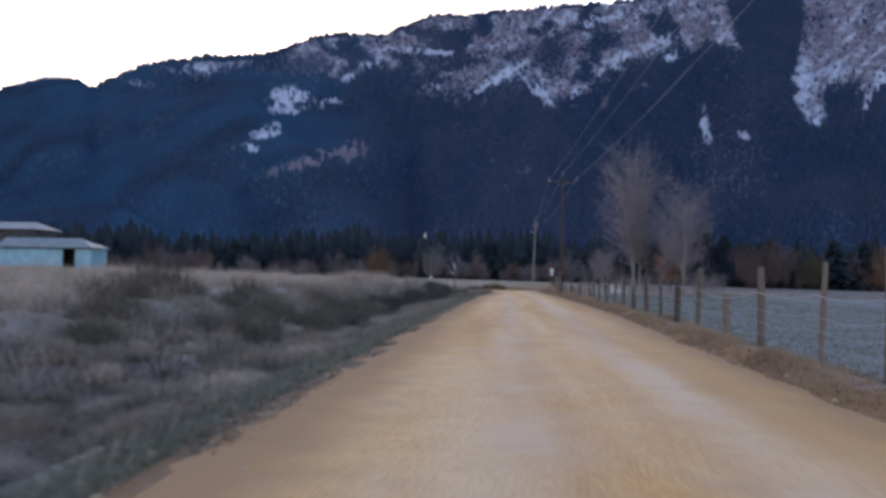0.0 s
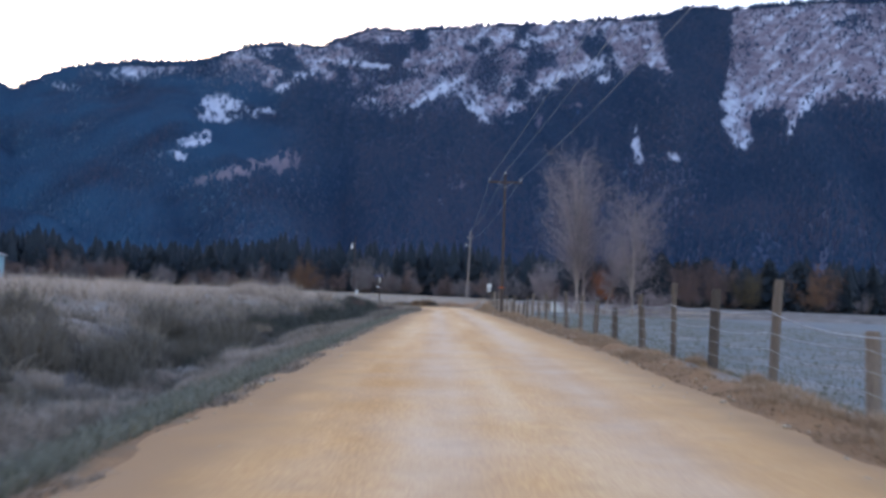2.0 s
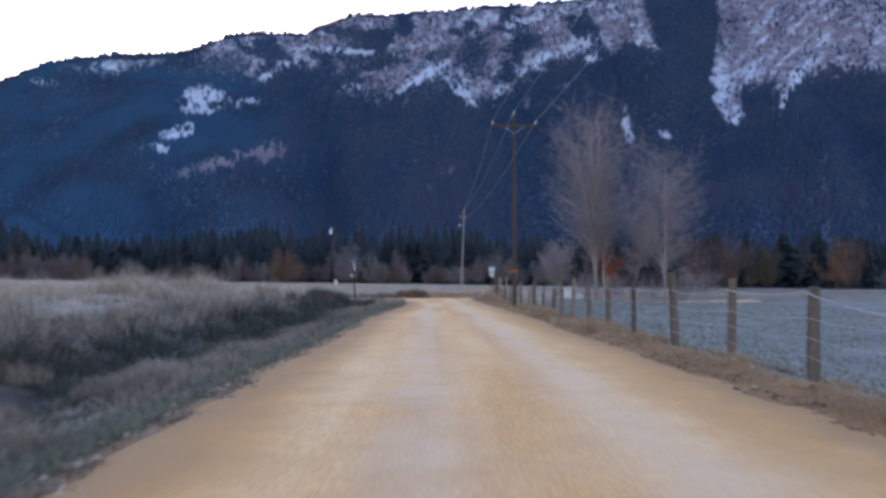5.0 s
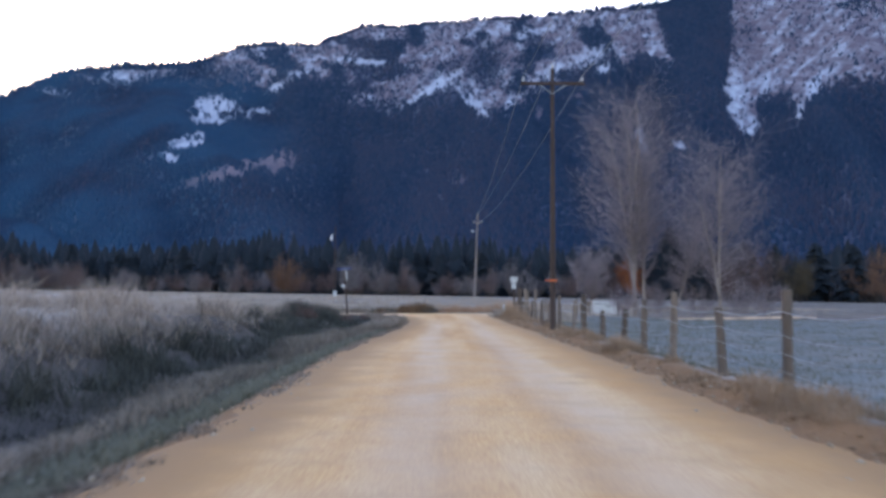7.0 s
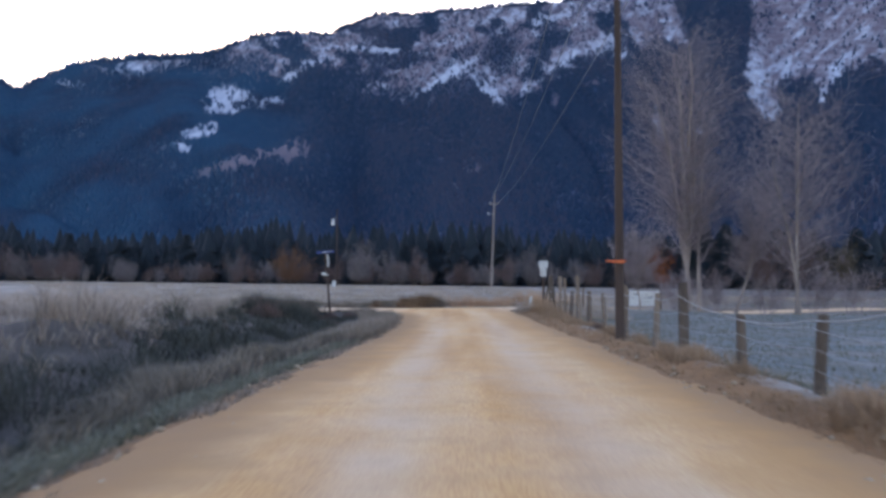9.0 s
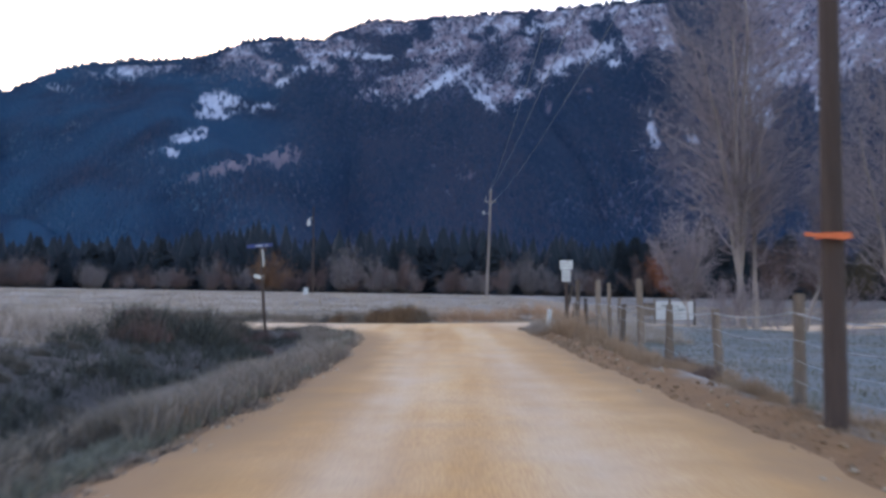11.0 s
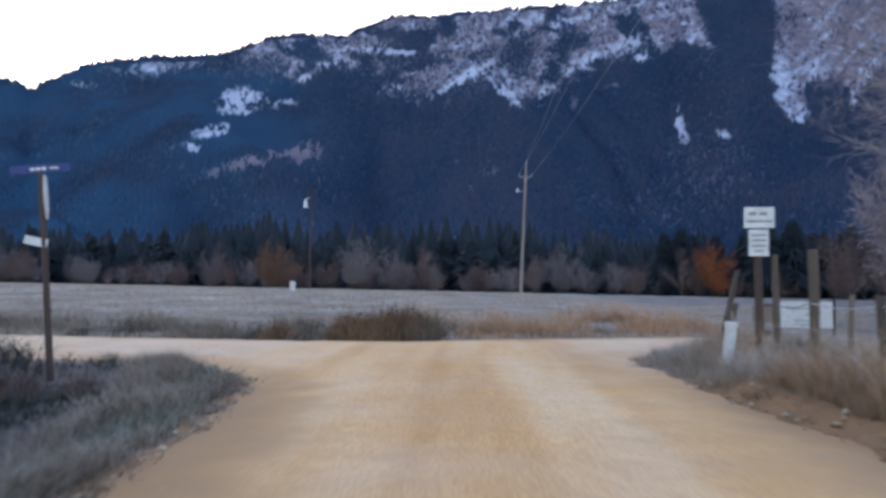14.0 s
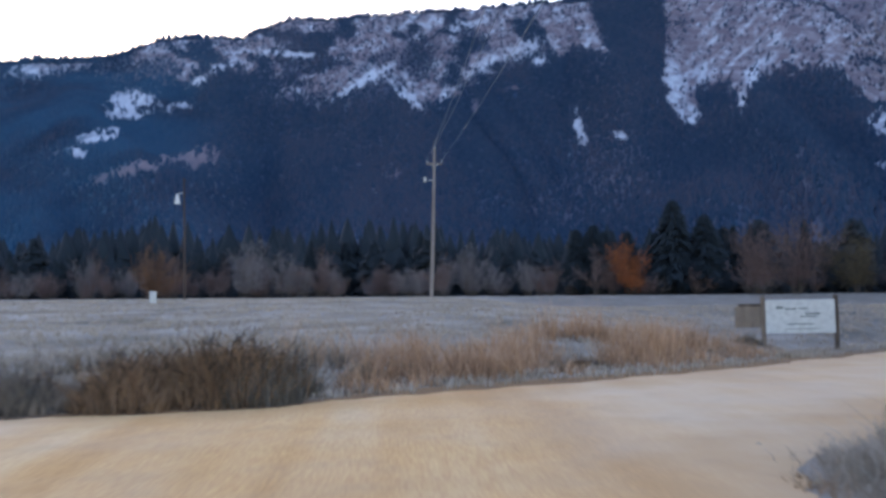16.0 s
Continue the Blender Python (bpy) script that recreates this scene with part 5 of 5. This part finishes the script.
tagged(blade_mesh("edge_tufts", bx_, by_, r.uniform(0.03, 0.13, len(k)), 0.006, 1.2, M_LUMP, 172), "low brown tufts along the gravel edge", "grass", kind="stuff")

# pale ridge of taller grass between verge and ditch
n = 13000
y = r.uniform(2, 84, n)
dl = np.clip(r.normal(1.75, 0.45, n), 0.7, 3.0) - 0.75 * smooth(62, 84, y)
x = edge_left(y) - dl
keep = r.uniform(0.42, 0.59, n) < fbm(x * 0.9, y * 0.5, 3, 93) + 0.05 * smooth(55, 75, y)
x, y = x[keep], y[keep]
shaded = r.uniform(0, 1, len(x)) < 0.65 * smooth(46, 56, y) * smooth(80, 72, y)
for sel, name, material, seed, label in ((~shaded, "ridge_grass", M_LUMP, 109, "frosted brown tall grass along the ditch"), (shaded, "ridge_brush", M_BRUSH, 119, "dark brown stalks among the grass along the ditch")):
    bx_, by_, k = tufts(r, x[sel], y[sel], 13, 0.12)
    h = (0.08 + 0.08 * smooth(28, 40, y) + 0.12 * smooth(40, 75, y) + 0.24 * fbm(x, y * 0.5, 3, 95))[sel][k] * r.uniform(0.5, 1.25, len(k))
    tagged(blade_mesh(name, bx_, by_, h, 0.005, 0.85, material, seed), label, "grass", kind="stuff")

# lumpy dead grass round the corner of the ditch
n = 5200
y = r.uniform(78, 99, n)
x = edge_left(y) - 0.25 - 1.5 * r.uniform(0, 1, n) ** 1.2
lump = fbm(x * 1.1, y * 0.8, 3, 131)
keep = (r.uniform(0.40, 0.60, n) < lump) & (road_distance(x, y) > 0.15)
x, y, lump = x[keep], y[keep], lump[keep]
bx_, by_, k = tufts(r, x, y, 15, 0.13)
h = ((0.04 + 1.1 * np.clip(lump - 0.38, 0, 0.3)) * r.uniform(0.6, 1.4, len(x)))[k] * r.uniform(0.5, 1.2, len(k))
tagged(blade_mesh("corner_grass", bx_, by_, h, 0.0042, 1.0, M_LUMP, 132), "lumpy brown dead grass at the ditch corner", "grass", kind="stuff")

# straw along the fence
n = 7600
y = r.uniform(0, 99, n)
x = edge_right(y) + 0.70 - 0.38 * smooth(74, 66, y) + np.abs(r.normal(0.4, 0.55, n))
lump = fbm(x * 1.0, y * 0.6, 3, 85)
keep = r.uniform(0.43, 0.62, n) < lump + 0.05 * smooth(80, 90, y) - 0.06 * smooth(50, 40, y)
x, y, lump = x[keep], y[keep], lump[keep]
bx_, by_, k = tufts(r, x, y, 16, 0.12)
h = ((0.06 + (1.7 + 0.4 * smooth(78, 90, y)) * np.clip(lump - 0.42, 0, 0.3)) * (0.28 + 0.16 * smooth(40, 55, y) + 0.5 * smooth(86, 90, y)) * r.uniform(0.4, 1.6, len(x)))[k] * r.uniform(0.5, 1.25, len(k))
tagged(blade_mesh("fence_grass", bx_, by_, h, 0.005, 0.85, M_STRAW, 103), "dry straw-coloured grass under the fence", "grass", kind="stuff")

# frosted pasture behind the fence
n = 42000
y = 4 + 100 * r.uniform(0, 1, n)
x = edge_right(y) + 1.6 + 22 * r.uniform(0, 1, n) ** 1.8
keep = cross_distance(x, y) > 0.5
x, y = x[keep], y[keep]
bx_, by_, k = tufts(r, x, y, 2, 0.1)
tagged(blade_mesh("pasture_grass", bx_, by_, r.uniform(0.04, 0.16, len(k)), 0.008, 0.7, M_SHORT, 104), "short frosted bluish pasture grass", "grass", kind="stuff")

# meadow beyond the crossing
n = 22000
y = 105 + 62 * r.uniform(0, 1, n) ** 1.3
x = r.uniform(-1, 1, n) * (14 + (y - 100) * 0.75)
keep = (cross_distance(x, y) > 0.3) & (y > np.interp(x, [p[0] for p in CROSS], [p[1] for p in CROSS]))
x, y = x[keep], y[keep]
bx_, by_, k = tufts(r, x, y, 7, 0.14)
h = (0.08 + 0.2 * fbm(x * 0.3, y * 0.3, 3, 89))[k] * r.uniform(0.5, 1.2, len(k))
tagged(blade_mesh("meadow_grass", bx_, by_, h, 0.011, 0.6, M_MEADOW, 105), "frosted grey meadow grass beyond the crossing", "grass", kind="stuff")

# straw strip at the far roadside: dark at one end, rust-coloured at the other
n = 13000
x = r.uniform(-16, 15, n)
y = r.uniform(102, 122, n)
d = cross_distance(x, y)
lump = fbm(x * 0.55, y * 0.7, 4, 91)
near_edge = 0.25 + 0.35 * smooth(-1, 2, x) + 0.6 * fbm(x * 0.8, y * 0.8, 2, 97)
keep = (y > np.interp(x, [p[0] for p in CROSS], [p[1] for p in CROSS])) & (r.uniform(6, 11, n) > x) & (d > near_edge) & (d < 7.5 - 6 * r.uniform(0, 1, n) ** 2) & (r.uniform(0.40, 0.60, n) < lump)
x, y, lump = x[keep], y[keep], lump[keep]
rusty = x + r.normal(0, 0.8, len(x)) > -0.6
for sel, name, material, seed, tall, label in ((rusty, "rust_straw", M_RUST, 106, 1.75, "rust-coloured tall straw at the far roadside"), (~rusty, "brown_grass", M_LUMP, 136, 1.15, "dark brown dead grass at the far roadside")):
    bx_, by_, k = tufts(r, x[sel], y[sel], 15, 0.14)
    h = ((0.10 + 1.7 * tall * np.clip(lump[sel] - 0.40, 0, 0.3)) * (0.25 + 0.75 * smooth(0.5, 2.4, cross_distance(x[sel], y[sel]))) * r.uniform(0.6, 1.3, sel.sum()))[k] * r.uniform(0.4, 1.2, len(k))
    tagged(blade_mesh(name, bx_, by_, h, 0.0065, 0.75, material, seed), label, "grass", kind="stuff")

# tangled weeds at the corner by the signs
n = 4200
x, y = r.uniform(3.0, 8.5, n), r.uniform(94.5, 104.6, n)
d = road_distance(x, y)
keep = (d > 0.12) & (r.uniform(0, 1, n) < 1.2 - 0.14 * d)
x, y = x[keep], y[keep]
bx_, by_, k = tufts(r, x, y, 15, 0.16)
h = (0.62 * (0.35 + 0.9 * fbm(x * 0.9, y * 0.9, 3, 99)) * (0.25 + 0.75 * smooth(0.1, 0.8, road_distance(x, y))) * r.uniform(0.6, 1.3, len(x)))[k] * r.uniform(0.4, 1.2, len(k))
tagged(blade_mesh("corner_weeds", bx_, by_, h, 0.0036, 1.1, M_MEADOW, 107), "grey-brown tangled weeds at the corner by the signs", "weeds", kind="stuff")

# flattened pale straw on the lip of the corner
n = 2600
x, y = r.uniform(2.7, 7.5, n), r.uniform(86, 104, n)
d = road_distance(x, y)
keep = (d > 0.08) & (d < 1.1 * r.uniform(0.3, 1, n)) & (r.uniform(0.38, 0.6, n) < fbm(x * 1.3, y * 1.0, 3, 151))
x, y = x[keep], y[keep]
bx_, by_, k = tufts(r, x, y, 14, 0.10)
h = r.uniform(0.05, 0.18, len(k))
tagged(blade_mesh("lip_straw", bx_, by_, h, 0.006, 1.4, M_STRAW, 152), "flattened orange-tan straw along the corner edge", "grass", kind="stuff")

# the same straw, thinner, on the berm before the fence
n = 7000
y = r.uniform(3, 78, n)
x = edge_right(y) + 0.12 + np.abs(r.normal(0, 0.5, n))
keep = r.uniform(0.46, 0.62, n) < fbm(x * 1.1, y * 0.7, 3, 181)
x, y = x[keep], y[keep]
bx_, by_, k = tufts(r, x, y, 10, 0.09)
tagged(blade_mesh("berm_straw", bx_, by_, r.uniform(0.02, 0.10, len(k)), 0.004, 1.3, M_STRAW, 182), "low tan straw on the dirt berm beside the road", "grass", kind="stuff")

# loose stones along the gravel edges
n = 700
y = r.uniform(5, 103, n)
side = r.uniform(0, 1, n) < 0.5
x = np.where(side, edge_left(y), edge_right(y)) + r.normal(0, 0.35, n)
s = r.uniform(0.012, 0.05, n)
unit = np.array([(1, 0, 0), (-1, 0, 0), (0, 1, 0), (0, -1, 0), (0, 0, 1), (0, 0, -1)], float)
tri = np.array([(0, 2, 4), (2, 1, 4), (1, 3, 4), (3, 0, 4), (2, 0, 5), (1, 2, 5), (3, 1, 5), (0, 3, 5)])
zz = ground_height(x, y) + 0.01
V = np.stack([x, y, zz], 1)[:, None, :] + unit[None] * s[:, None, None] * r.uniform(0.6, 1.3, (n, 6, 1)) * np.array([1, 1, 0.7])
F = (tri[None] + (np.arange(n) * 6)[:, None, None]).reshape(-1, 3)
tagged(mesh_object("loose_stones", V.reshape(-1, 3), F, M_STONE), "loose grey stones along the gravel edge", "stones", kind="stuff")

# clods of dirt along the berm by the fence
n = 2600
y = 4 + 96 * r.uniform(0, 1, n)
x = edge_right(y) + np.abs(r.normal(0.15, 0.40, n))
s = r.uniform(0.010, 0.040, n) * (0.5 + r.uniform(0, 1, n) ** 3)
V = np.stack([x, y, ground_height(x, y) - 0.01], 1)[:, None, :] + unit[None] * s[:, None, None] * r.uniform(0.6, 1.4, (n, 6, 1)) * np.array([1, 1, 0.75])
F = (tri[None] + (np.arange(n) * 6)[:, None, None]).reshape(-1, 3)
tagged(mesh_object("dirt_clods", V.reshape(-1, 3), F, M_CLOD), "brown dirt clods on the berm beside the road", "dirt clods", kind="stuff")
